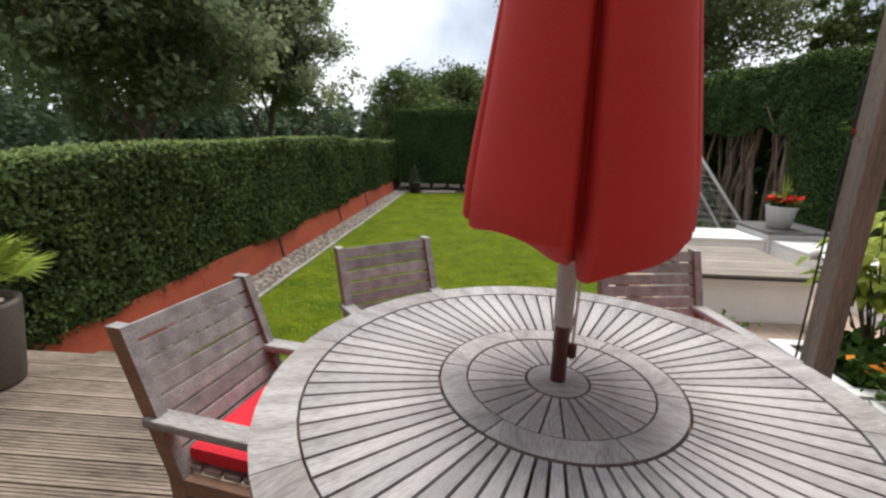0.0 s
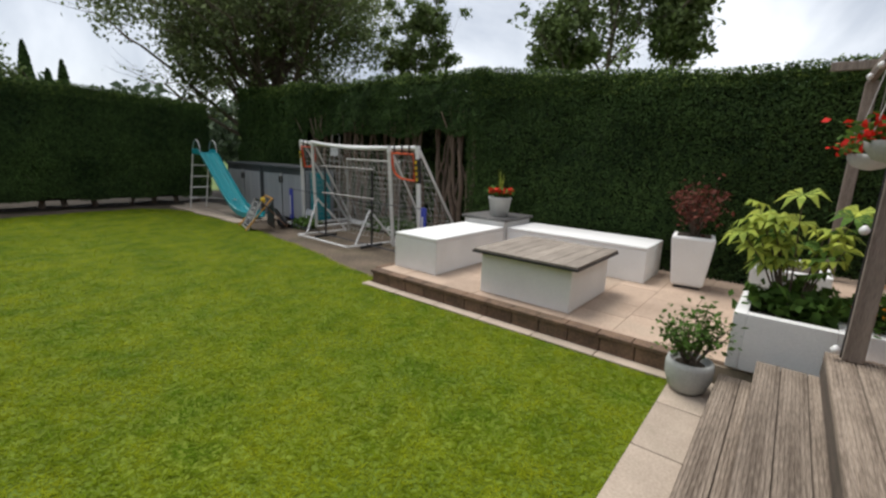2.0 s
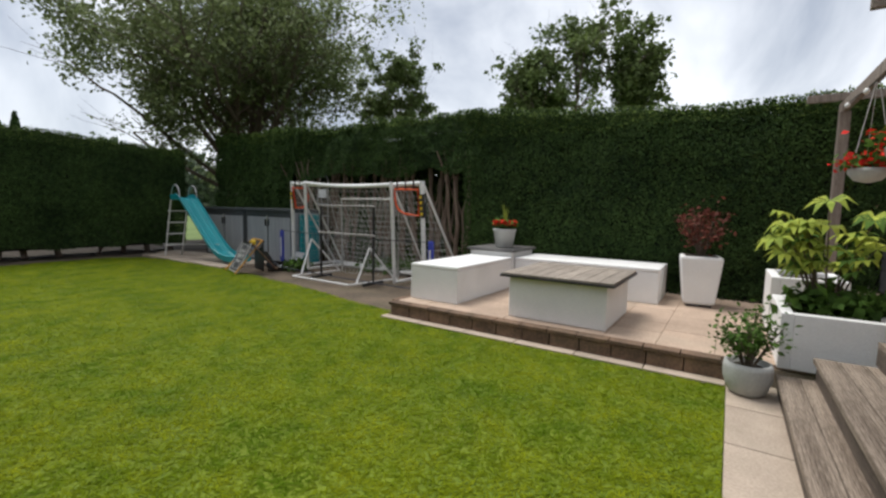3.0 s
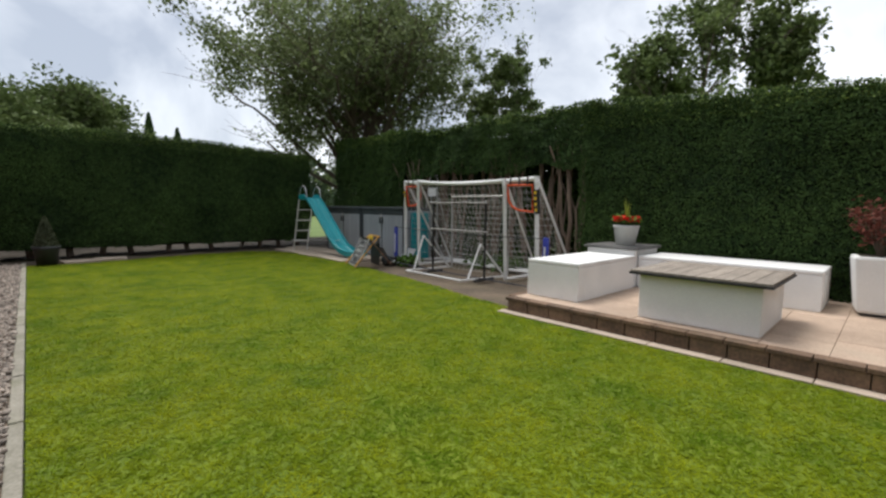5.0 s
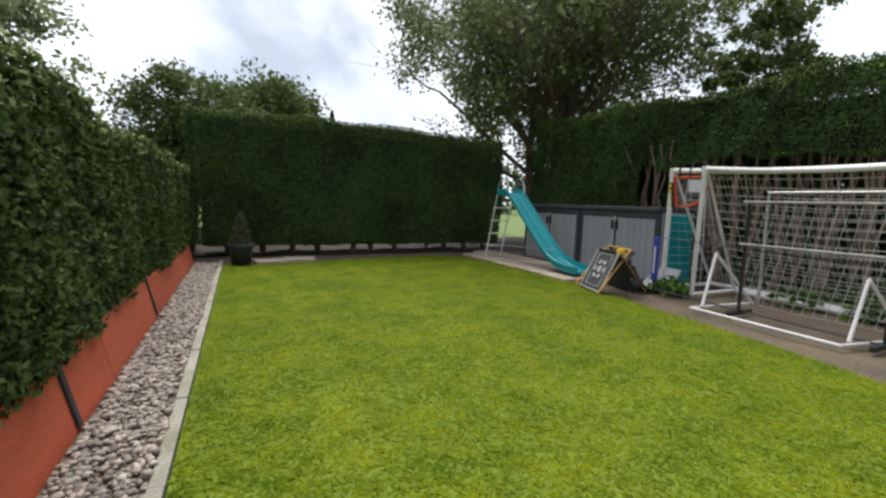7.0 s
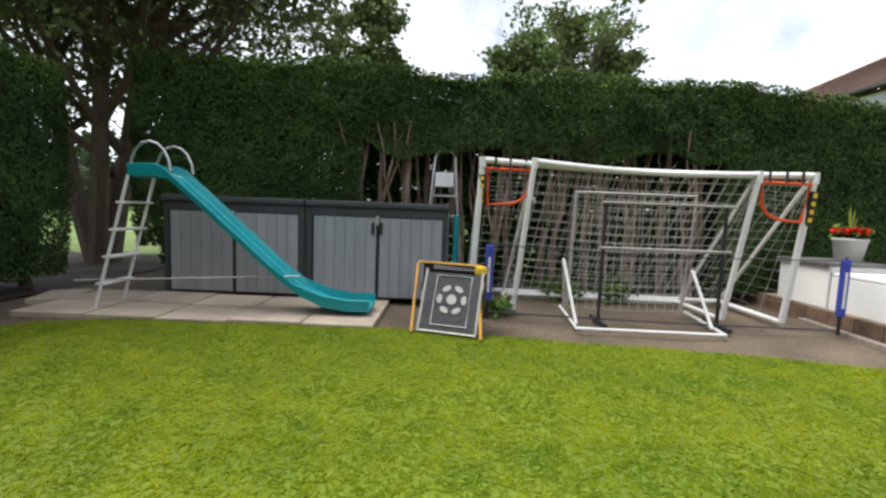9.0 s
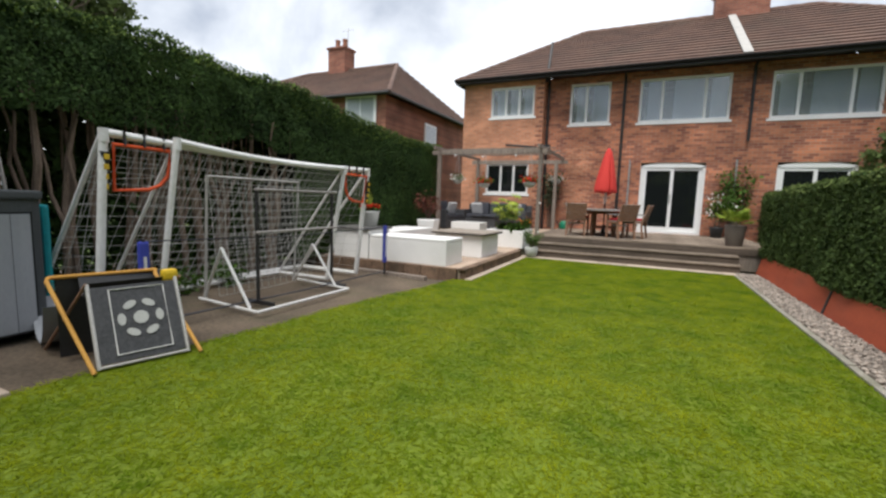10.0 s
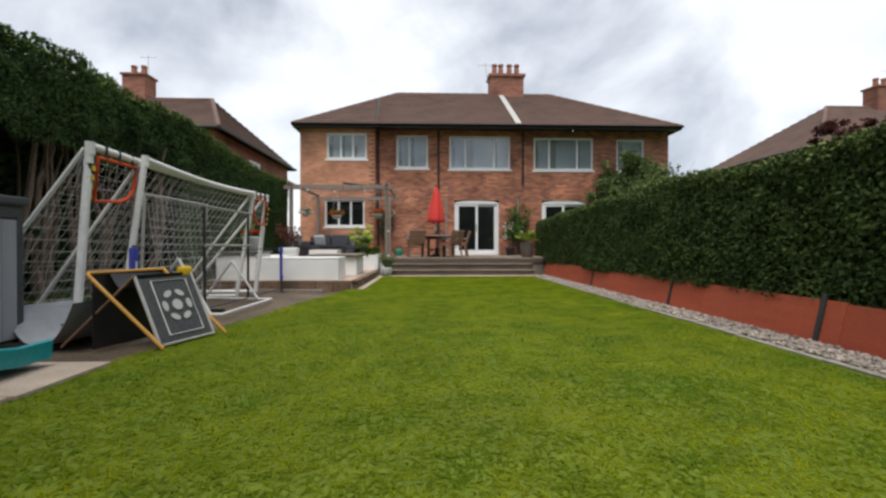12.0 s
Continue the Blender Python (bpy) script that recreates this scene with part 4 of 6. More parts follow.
def patio_door(d, arch=True):
    """A white two-leaf glazed door with an arched head."""
    x0, z0, x1, z1 = d
    y = HY - 0.05
    pd = part("patio_door", B(x0, y - 0.07, z0, x1, y + 0.03, z0 + 0.08, 0.006), UPVC, house, "white glazed patio door")
    for x in (x0, x1 - 0.08):
        part("door_frame", B(x, y - 0.07, z0 + 0.08, x + 0.08, y + 0.03, z1 - 0.1, 0.006), UPVC, pd)
    n = 14
    arc = [(x0 + (x1 - x0) * k / n, z1 - 0.1 * abs(2 * k / n - 1) ** 2 + 0.01) for k in range(n + 1)]
    prof = [(x0, z1 - 0.14)] + arc + [(x1, z1 - 0.14)]
    m = len(prof)
    vs = [(x, y - 0.07, z) for x, z in prof] + [(x, y + 0.03, z) for x, z in prof]
    bm = (vs, [tuple(range(m)), tuple(range(m, 2 * m))[::-1]] + [(i, m + i, m + (i + 1) % m, (i + 1) % m) for i in range(m)])
    part("door_head", bm, UPVC, pd)
    xm = (x0 + x1) / 2
    for a, b, yy in ((x0 + 0.08, xm + 0.05, y - 0.05), (xm - 0.05, x1 - 0.08, y - 0.01)):
        leaf = part("door_leaf", B(a, yy - 0.02, z0 + 0.08, a + 0.09, yy + 0.02, z1 - 0.14, 0.005), UPVC, pd)
        bm = B(b - 0.09, yy - 0.02, z0 + 0.08, b, yy + 0.02, z1 - 0.14, 0.005)
        box(bm, a + 0.09, yy - 0.02, z0 + 0.08, b - 0.09, yy + 0.02, z0 + 0.2, 0.005)
        box(bm, a + 0.09, yy - 0.02, z1 - 0.23, b - 0.09, yy + 0.02, z1 - 0.14, 0.005)
        part("leaf_frame", bm, UPVC, pd)
        part("pane", B(a + 0.08, yy - 0.008, z0 + 0.18, b - 0.08, yy + 0.006, z1 - 0.22), GLASS_DARK, pd)
    part("handle", B(xm + 0.0, y + 0.012, z0 + 0.95, xm + 0.03, y + 0.05, z0 + 1.2, 0.006), STEEL, pd)


patio_door(DOOR)
patio_door(DOOR2)
RZ, RX0, RX1, RY = 7.95, 2.55, -4.6, -4.75
e0, e1 = Vector((6.08, EY + 0.38, EAVE)), Vector((-8.42, EY + 0.38, EAVE))
r0, r1 = Vector((RX0, RY, RZ)), Vector((RX1, RY, RZ))
b0, b1 = Vector((6.08, -8.7, EAVE)), Vector((-8.42, -8.7, EAVE))
part("roof", roof_slope(e0, e1, r1, r0, 17), ROOF, house, "brown concrete roof tiles in courses")
part("roof", roof_slope(b1, b0, r0, r1, 17), ROOF, house)
part("roof", roof_slope(b0, e0, r0, r0, 17), ROOF, house)
part("roof", roof_slope(e1, b1, r1, r1, 17), ROOF, house)
for a, b in ((r0, r1), (e0, r0), (e1, r1)):
    d = b - a
    n = int(d.length / 0.42)
    part("ridge_tiles", tube([a + d * (k / (2 * n)) for k in range(2 * n + 1)], 0, 8, radii=[0.09 if k % 2 else 0.078 for k in range(2 * n + 1)]), ROOF, house)
part("flashing", B(-0.11, 0, 0, 0.11, (e0.xy - r0.xy).length * 0 + 4.85, 0.03, 0, None), LEAD, house, "pale flashing strip down the roof",
     m=Matrix.Translation((-2.25, e0.y, EAVE + 0.06)) @ Matrix.Rotation(math.pi - math.atan2(RZ - EAVE, e0.y - RY), 4, "X") @ Matrix.Rotation(math.pi, 4, "Y"))
part("soffit", B(-8.38, EY + 0.001, EAVE - 0.06, 6.04, EY + 0.36, EAVE - 0.02), BLACK, house)
part("fascia", B(-8.42, EY + 0.34, EAVE - 0.1, 6.08, EY + 0.375, EAVE + 0.03), BLACK, house)
part("fascia", B(6.05, -8.7, EAVE - 0.1, 6.08, EY + 0.33, EAVE + 0.03), BLACK, house)
part("fascia", B(-8.42, -8.7, EAVE - 0.1, -8.39, EY + 0.33, EAVE + 0.03), BLACK, house)
part("gutter", tube([(-8.44, EY + 0.43, EAVE + 0.0), (6.1, EY + 0.43, EAVE + 0.0)], 0.048, 8), GUTTER, house)
for x, y, z0, z1 in ((3.02, HY + 0.07, 0.3, EAVE - 0.1), (0.72, HY + 0.07, 0.45, EAVE - 0.1), (-2.55, HY + 0.07, 3.2, EAVE - 0.1)):
    part("downpipe", tube([(x, y, z0), (x, y, z1), (x, EY + 0.4, EAVE - 0.05)], 0.04, 8), BLACK, house)
part("waste_pipe", tube([(3.05, HY + 0.1, 3.1), (3.4, EY + 0.08, 3.12), (4.3, EY + 0.08, 3.2)], 0.035, 8), BLACK, house)
part("hopper", B(2.88, HY + 0.03, 3.05, 3.14, HY + 0.2, 3.22, 0.01), BLACK, house)
part("vent_stack", tube([(3.02, EY + 0.2, EAVE - 0.2), (3.02, EY - 0.35, EAVE + 1.15)], 0.045, 8), BLACK, house)
chimney = part("chimney", B(-3.3, RY - 0.45, RZ - 0.55, -1.75, RY + 0.35, RZ + 0.75, 0.01), BRICK_C, house, "red brick chimney stack")
part("chimney_cap", B(-3.38, RY - 0.52, RZ + 0.75, -1.67, RY + 0.42, RZ + 0.88, 0.02), BRICK_C, chimney)
for x in (-3.05, -2.7, -2.3, -2.0):
    part("chimney_pot", lathe([(0.13, RZ + 0.88), (0.12, RZ + 1.2), (0.1, RZ + 1.34), (0.135, RZ + 1.36), (0.135, RZ + 1.44), (0.1, RZ + 1.44)], 12), TERRACOTTA, chimney, m=pose(x, RY - 0.05, 0))
part("aerial", joined(tube([(-1.7, RY, RZ + 0.5), (-1.55, RY, RZ + 1.5)], 0.015, 5), tube([(-1.2, RY, RZ + 1.38), (-2.0, RY, RZ + 1.45)], 0.01, 4),
                      *[tube([(-1.3 - 0.12 * k, RY - 0.15, RZ + 1.4), (-1.3 - 0.12 * k, RY + 0.15, RZ + 1.4)], 0.006, 4) for k in range(5)]), GREY_STEEL, chimney)


def plain_house(name, label, x0, x1, y0, y1, eave, ridge, windows, chimney_at, rz=0, at=(0, 0, 0), hip=1.0):
    """A hipped brick house seen past the hedges; windows are (side, a, z0, b, z1)."""
    h = thing(name, label, "house", at, rz)
    bm = B(x0, y0, 0, x1, y1, eave)
    part("wall", bm, BRICK_C, h)
    ym = (y0 + y1) / 2
    o, ins = 0.35, (y1 - y0) / 2
    A, Bv, C, D = (x0 - o, y1 + o, eave), (x1 + o, y1 + o, eave), (x1 + o, y0 - o, eave), (x0 - o, y0 - o, eave)
    R0, R1 = (x0 + ins * hip, ym, ridge), (x1 - ins, ym, ridge)
    for q in ((A, Bv, R1, R0), (C, D, R0, R1), (D, A, R0, R0), (Bv, C, R1, R1)):
        part("roof", roof_slope(*q, 16), ROOF, h, "brown tiled hipped roof")
    part("fascia", joined(tube([A, Bv, C, D], 0.07, 6, closed=True)), BLACK, h)
    for a, b in ((R0, R1), (A, R0), (Bv, R1)):
        part("ridge_tiles", tube([a, b], 0.09, 7), ROOF, h)
    for side, a, z0, b, z1 in windows:
        if side == "y":
            part("window", B(a, y1, z0, b, y1 + 0.06, z1, 0.01), UPVC, h, "white window")
            n = max(1, round((b - a) / 0.8))
            for k in range(n):
                p, q = a + 0.07 + (b - a - 0.14) * k / n, a + 0.07 + (b - a - 0.14) * (k + 1) / n
                part("pane", B(p + 0.03, y1 + 0.055, z0 + 0.08, q - 0.03, y1 + 0.07, z1 - 0.08), GLASS, h)
        else:
            xx = x0 if side == "x" else x1
            s = -1 if side == "x" else 1
            part("window", B(min(xx, xx + s * 0.06), a, z0, max(xx, xx + s * 0.06), b, z1, 0.01), UPVC, h, "white window")
            part("pane", B(min(xx + s * 0.055, xx + s * 0.07), a + 0.1, z0 + 0.1, max(xx + s * 0.055, xx + s * 0.07), b - 0.1, z1 - 0.1), GLASS, h)
    cx, cy = chimney_at
    ch = part("chimney", B(cx - 0.5, cy - 0.4, ridge - 0.8, cx + 0.5, cy + 0.4, ridge + 0.95, 0.01), BRICK_C, h)
    part("chimney_cap", B(cx - 0.56, cy - 0.46, ridge + 0.95, cx + 0.56, cy + 0.46, ridge + 1.05, 0.01), BRICK_C, ch)
    for dx in (-0.22, 0.22):
        part("chimney_pot", lathe([(0.13, 0), (0.11, 0.35), (0.13, 0.37), (0.13, 0.45), (0.1, 0.45)], 10), TERRACOTTA, ch, m=pose(cx + dx, cy, ridge + 1.05))
    part("aerial", joined(tube([(cx - 0.4, cy, ridge + 0.8), (cx - 0.4, cy, ridge + 2.0)], 0.015, 5), tube([(cx - 0.75, cy, ridge + 1.9), (cx - 0.05, cy, ridge + 1.9)], 0.01, 4)), GREY_STEEL, ch)
    return h


plain_house("neighbour_house", "red brick house with hipped brown roof beyond the conifer hedge", 8.9, 20.5, -8.6, -0.4, 5.1, 7.5,
            [("y", 11.5, 3.7, 13.5, 5.0), ("y", 9.3, 3.9, 10.7, 5.1), ("x", -4.6, 3.3, -3.5, 4.6)], (14.2, -4.5), hip=0.5)
plain_house("neighbour_house", "brick house with brown roof past the privet hedge", -29.0, -15.65, -9.85, -2.4, 5.15, 8.0,
            [("y", -18.2, 3.55, -16.5, 4.85), ("X", -6.1, 3.75, -4.7, 4.8)], (-22.2, -6.1))

# ---- pergola ----
pergola = thing("pergola", "grey weathered timber pergola over the seating area", "pergola")
for x, y in ((2.36, 2.5), (5.2, 2.5), (2.55, -0.55), (5.2, -0.55)):
    part("post", B(x - 0.05, y - 0.05, DECK_Z - (0.05 if x > 2.4 else 0.0), x + 0.05, y + 0.05, 2.55, 0.008), POST_WOOD, pergola)
for y in (2.5, -0.55):
    part("beam", B(2.2, y - 0.025, 2.55, 5.42, y + 0.025, 2.67, 0.006), POST_WOOD, pergola)
for x in (2.36, 5.2):
    part("rafter", B(x - 0.025, -0.7, 2.672, x + 0.025, 2.85, 2.76, 0.006), POST_WOOD, pergola)
for y in (0.25, 1.0, 1.8):
    part("batten", B(2.15, y - 0.02, 2.762, 5.4, y + 0.02, 2.79, 0.004), POST_WOOD, pergola)


festoon = thing("string_lights", "white globe bulbs on a thin cable down the pergola post", "string lights")
part("cable", tube([(2.3, 2.56, 0.52), (2.3, 2.56, 1.3), (2.31, 2.56, 2.1), (2.36, 2.56, 2.6), (3.4, 2.54, 2.5), (5.1, 2.54, 2.58)], 0.005, 5), BLACK, festoon)
for at in ((2.3, 2.59, 0.56), (2.3, 2.59, 1.3), (3.0, 2.56, 2.5), (3.9, 2.56, 2.48), (4.7, 2.56, 2.52)):
    part("bulb", mesh_from(*lathe([(0.0, -0.026), (0.015, -0.021), (0.025, -0.006), (0.025, 0.008), (0.015, 0.021), (0.008, 0.03), (0.0, 0.03)], 12), "bulb", True), PVC, festoon, "white globe bulb", m=pose(*at))

# ---- white benches and fire table ----
def white_block(name, label, cat, x0, y0, x1, y1, z0, z1, group=""):
    b = thing(name, label, cat, group=group)
    part("body", B(x0 + 0.002, y0 + 0.002, z0, x1 - 0.002, y1 - 0.002, z1 - 0.05, 0.01), WHITE, b)
    part("seat", B(x0, y0, z1 - 0.0495, x1, y1, z1, 0.016), WHITE, b)
    return b


white_block("bench", "white painted masonry bench along the patio end", "bench", 2.87, 6.24, 4.45, 6.96, PZ, 0.63)
white_block("bench", "white painted masonry bench along the hedge", "bench", 4.5, 4.22, 5.3, 6.22, PZ, 0.63)
ped = thing("pedestal", "white masonry corner pedestal with a dark slate cap", "pedestal")
part("body", B(4.46, 6.24, PZ, 5.25, 6.98, 0.7, 0.012), WHITE, ped)
part("cap", B(4.42, 6.2, 0.702, 5.29, 7.02, 0.745, 0.008), SLATE, ped, "dark slate cap")
firetable = thing("fire_table", "white masonry table with a grey boarded top", "table")
part("body", B(2.76, 4.46, PZ, 3.8, 5.5, 0.615, 0.012), WHITE, firetable)
part("top_frame", B(2.68, 4.38, 0.617, 3.88, 5.58, 0.64, 0.004), BLACK, firetable, "dark edged top")
for i in range(8):
    part("board", B(2.69, 4.39 + i * 0.148, 0.641, 3.87, 4.39 + (i + 1) * 0.148 - 0.006, 0.662, 0.004), TIMBER_TOP, firetable)


# ---- table, umbrella and chairs on the deck ----
TX, TY, TZ = 0.845, 1.44, 1.2


def wedge(r0, r1, w0, w1, z0, z1, bend=0.0, n=1):
    """A slat that runs outwards along x, w0 wide at r0 and w1 at r1."""
    vs = []
    for z in (z0, z1):
        vs += [(r0, -w0 / 2, z), (r1, -w1 / 2, z), (r1, w1 / 2, z), (r0, w0 / 2, z)]
    return vs, [(3, 2, 1, 0), (4, 5, 6, 7), (0, 1, 5, 4), (1, 2, 6, 5), (2, 3, 7, 6), (3, 0, 4, 7)]


def ring_piece(r0, r1, ang, z0, z1, n=8, gap=0.004):
    vs, fs = [], []
    for k in range(n + 1):
        t = -ang / 2 + ang * k / n
        for r in (r0, r1):
            s = t * (1 - gap / max(r, 0.05))
            for z in (z0, z1):
                vs.append((r * math.cos(s), r * math.sin(s), z))
    for k in range(n):
        o, p = 4 * k, 4 * k + 4
        fs += [(o + 1, p + 1, p + 3, o + 3)[::-1], (o, o + 2, p + 2, p), (o, p, p + 1, o + 1)[::-1], (o + 2, o + 3, p + 3, p + 2)[::-1]]
    fs += [(0, 1, 3, 2), (4 * n, 4 * n + 2, 4 * n + 3, 4 * n + 1)]
    return vs, fs


table = thing("round_table", "round silvered teak garden table with radiating slats", "table", (TX, TY, DECK_Z))
th = TZ - DECK_Z
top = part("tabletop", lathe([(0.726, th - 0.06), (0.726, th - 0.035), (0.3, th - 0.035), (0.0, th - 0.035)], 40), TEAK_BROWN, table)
rim_mesh = mesh_from(*ring_piece(0.666, 0.762, 2 * math.pi / 8, th - 0.032, th, 8), "rim")
rim_mesh.materials.append(TEAK)
inner_mesh = mesh_from(*ring_piece(0.245, 0.313, 2 * math.pi / 6, th - 0.032, th, 8), "inner_rim")
inner_mesh.materials.append(TEAK)
slat_mesh = mesh_from(*wedge(0.32, 0.659, 2 * math.pi * 0.32 / 72 - 0.0075, 2 * math.pi * 0.659 / 72 - 0.0085, th - 0.03, th - 0.002), "slat")
slat_mesh.materials.append(TEAK)
short_mesh = mesh_from(*wedge(0.086, 0.239, 2 * math.pi * 0.086 / 28 - 0.005, 2 * math.pi * 0.239 / 28 - 0.005, th - 0.03, th - 0.002), "short_slat")
short_mesh.materials.append(TEAK)
for k in range(8):
    part("rim_segment", rim_mesh, TEAK, table, m=pose(0, 0, 0, 0, 0, k * 45 + 10))
for k in range(6):
    part("ring_segment", inner_mesh, TEAK, table, m=pose(0, 0, 0, 0, 0, k * 60 + 20))
for k in range(72):
    part("slat", slat_mesh, TEAK, table, m=pose(0, 0, 0, 0, 0, k * 5))
for k in range(28):
    part("slat", short_mesh, TEAK, table, m=pose(0, 0, 0, 0, 0, k * 360 / 28))
part("hub", lathe([(0.08, th - 0.03), (0.08, th - 0.002), (0.028, th + 0.001)], 24), TEAK, table)
for k in range(4):
    a = radians(45 + 90 * k)
    part("leg", B(-0.035, -0.035, 0.0, 0.035, 0.035, th - 0.1, 0.006), TEAK_BROWN, table, m=pose(0.36 * math.cos(a), 0.36 * math.sin(a), 0, 0, 0, 45))
for a in (45, 135):
    part("apron", B(-0.55, -0.02, th - 0.13, 0.55, 0.02, th - 0.062, 0.004), TEAK_BROWN, table, m=pose(0, 0, 0, 0, 0, a))
part("lower_brace", B(-0.36, -0.02, 0.2, 0.36, 0.02, 0.26, 0.004), TEAK_BROWN, table, m=pose(0, 0, 0, 0, 0, 45))


def umbrella():
    u = thing("parasol", "closed red cloth parasol standing through the table", "parasol", (TX, TY, DECK_Z))
    part("base", lathe([(0.22, 0), (0.22, 0.05), (0.06, 0.09), (0.035, 0.3), (0.0, 0.3)], 24), BLACK, u)
    part("pole", tube([(0, 0, 0.1), (0, 0, th + 0.16)], 0.02, 14), DARK_WOOD, u, "dark red lower pole")
    part("upper_pole", tube([(0, 0, th + 0.16), (0, 0, 2.27)], 0.024, 14), POT_GREY, u, "pale upper pole")
    creases = [radians(v) for v in (-99, -28, 38, 112, 188)]

    def fold(t, z):
        """Broad hanging panels that meet in sharp creases, with two looser flaps."""
        near = min(abs((t - c + math.pi) % (2 * math.pi) - math.pi) for c in creases)
        low = min(1, max(0, (2.25 - z) / 0.9))
        flap = 0.28 * low * max(0, math.cos(t - radians(68))) ** 1.5
        return 1 - 0.3 * min(1, 3 * low) * math.exp(-(near / 0.05) ** 2) + 0.06 * math.sin(min(1.0, near / 0.6) * math.pi / 2) + 0.02 * math.sin(3 * t + 5 * z) + flap

    prof = [(0.06, 1.17), (0.18, 1.15), (0.25, 1.128), (0.258, 1.133), (0.254, 1.22), (0.242, 1.32), (0.222, 1.46), (0.2, 1.61), (0.168, 1.78), (0.13, 1.98), (0.085, 2.15), (0.04, 2.25), (0.02, 2.275)]
    around = 240
    vs, fs = lathe(prof, around, fold)
    # one front panel hangs in a point at the crease, its neighbour is hitched up and shows the lining
    out = []
    for k, (x, y, z) in enumerate(vs):
        a = (math.atan2(y, x) - creases[0] + math.pi) % (2 * math.pi) - math.pi
        if k < 2 * around:
            drop = 0.085 * max(0, 1 - abs(a) / 1.2)
        else:
            drop = (0.085 * max(0, 1 - a / 0.85) if a > 0 else 0.02 * max(0, 1 + a / 0.1)) * min(1, max(0, (1.75 - z) / 0.6))
        out.append((x, y, z - drop + 0.006 * math.sin(a * 7)))
    part("canopy", mesh_from(out, fs[:-2] + [fs[-1]], "canopy", True), RED_CLOTH, u, "folded red cloth canopy")
    part("finial", lathe([(0.02, 2.27), (0.028, 2.3), (0.0, 2.34)], 12), DARK_WOOD, u)
    part("cord", tube([(0.03, 0.01, 1.2), (0.034, 0.0, th + 0.3), (0.03, 0, th + 0.1)], 0.004, 5), PVC, u)
    part("toggle", lathe([(0.0, 0), (0.012, 0.01), (0.012, 0.045), (0.0, 0.05)], 10), DARK_WOOD, u, m=pose(0.03, 0, th + 0.06))
    return u


umbrella()


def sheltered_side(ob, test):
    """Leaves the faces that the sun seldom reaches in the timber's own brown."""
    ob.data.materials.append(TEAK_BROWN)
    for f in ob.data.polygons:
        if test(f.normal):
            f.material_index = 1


def chair():
    """A slatted garden armchair that faces +x, its back at x = 0."""
    c = thing("garden_chair", "silvered teak garden armchair with a slatted back", "chair", (0, 0, -50), group="chairs round the table")
    h, w, rake = 0.84, 0.49, 0.14
    for s in (-1, 1):
        y = s * (w / 2 - 0.02)
        vs, n = [], 7
        pr = []
        for k in range(n):
            z = h * k / (n - 1)
            x = -rake * max(0, (z - 0.4) / (h - 0.4)) - 0.05 * max(0, (0.25 - z) / 0.25) + 0.02
            pr.append((x, z))
        for x, z in pr:
            vs += [(x - 0.025, y - 0.016, z), (x + 0.025, y - 0.016, z), (x + 0.025, y + 0.016, z), (x - 0.025, y + 0.016, z)]
        fs = [(0, 3, 2, 1), tuple(4 * (n - 1) + i for i in range(4))]
        for k in range(n - 1):
            for i in range(4):
                j = (i + 1) % 4
                fs.append((4 * k + i, 4 * k + j, 4 * k + 4 + j, 4 * k + 4 + i))
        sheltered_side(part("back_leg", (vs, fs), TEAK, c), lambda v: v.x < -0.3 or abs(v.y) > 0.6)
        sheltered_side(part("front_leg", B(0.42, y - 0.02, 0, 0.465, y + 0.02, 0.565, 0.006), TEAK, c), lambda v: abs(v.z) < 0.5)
        arm = bmesh.new()
        box(arm, -0.06, y - 0.03, 0.57, 0.5, y + 0.03, 0.597, 0.008)
        part("armrest", arm, TEAK, c)
        part("seat_rail", B(0.0, y - 0.015, 0.37, 0.45, y + 0.015, 0.42, 0.004), TEAK_BROWN, c)
    n_back = 8
    for k in range(n_back):
        z0 = 0.43 + (h - 0.005 - 0.43) * k / n_back
        zc = z0 + (h - 0.435) / n_back / 2
        hh = (h - 0.435) / n_back / math.cos(radians(18.2)) / 2 - 0.0035
        x = -rake * (zc - 0.4) / (h - 0.4) + 0.02
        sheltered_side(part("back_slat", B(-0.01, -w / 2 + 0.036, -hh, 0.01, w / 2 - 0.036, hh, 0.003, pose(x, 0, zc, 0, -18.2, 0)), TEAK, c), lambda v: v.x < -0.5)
    for k in range(7):
        part("seat_slat", B(0.01 + k * 0.064, -w / 2 + 0.036, 0.42, 0.01 + k * 0.064 + 0.054, w / 2 - 0.036, 0.438, 0.003), TEAK, c)
    part("stretcher", B(0.2, -w / 2 + 0.037, 0.3, 0.23, w / 2 - 0.037, 0.34, 0.003), TEAK, c)
    return c


def cushion():
    bm = B(0.015, -0.2, 0.0, 0.45, 0.2, 0.05, 0.022)
    return solo("seat_cushion", bm, CUSHION, "bright red seat cushion on a garden chair", "cushion", "chair cushions", m=pose(0, 0, -50))


first_chair, first_cushion = chair(), cushion()
# back top centre and the way that each chair faces
spots = ((-0.253, 1.56, -11), (0.18, 2.36, -52), (1.42, 2.4, -81), (1.86, 1.25, 175))
for n, (x, y, rz) in enumerate(spots):
    d = Vector((math.cos(radians(rz)), math.sin(radians(rz))))
    px, py = x + d.x * 0.12, y + d.y * 0.12
    m = pose(px, py, DECK_Z, 0, 0, rz)
    mc = pose(px, py, DECK_Z + 0.439, 0, 0, rz)
    if n == 0:
        first_chair.matrix_basis, first_cushion.matrix_basis = m, mc
    else:
        copy_thing(first_chair, m)
        copy_thing(first_cushion, mc)


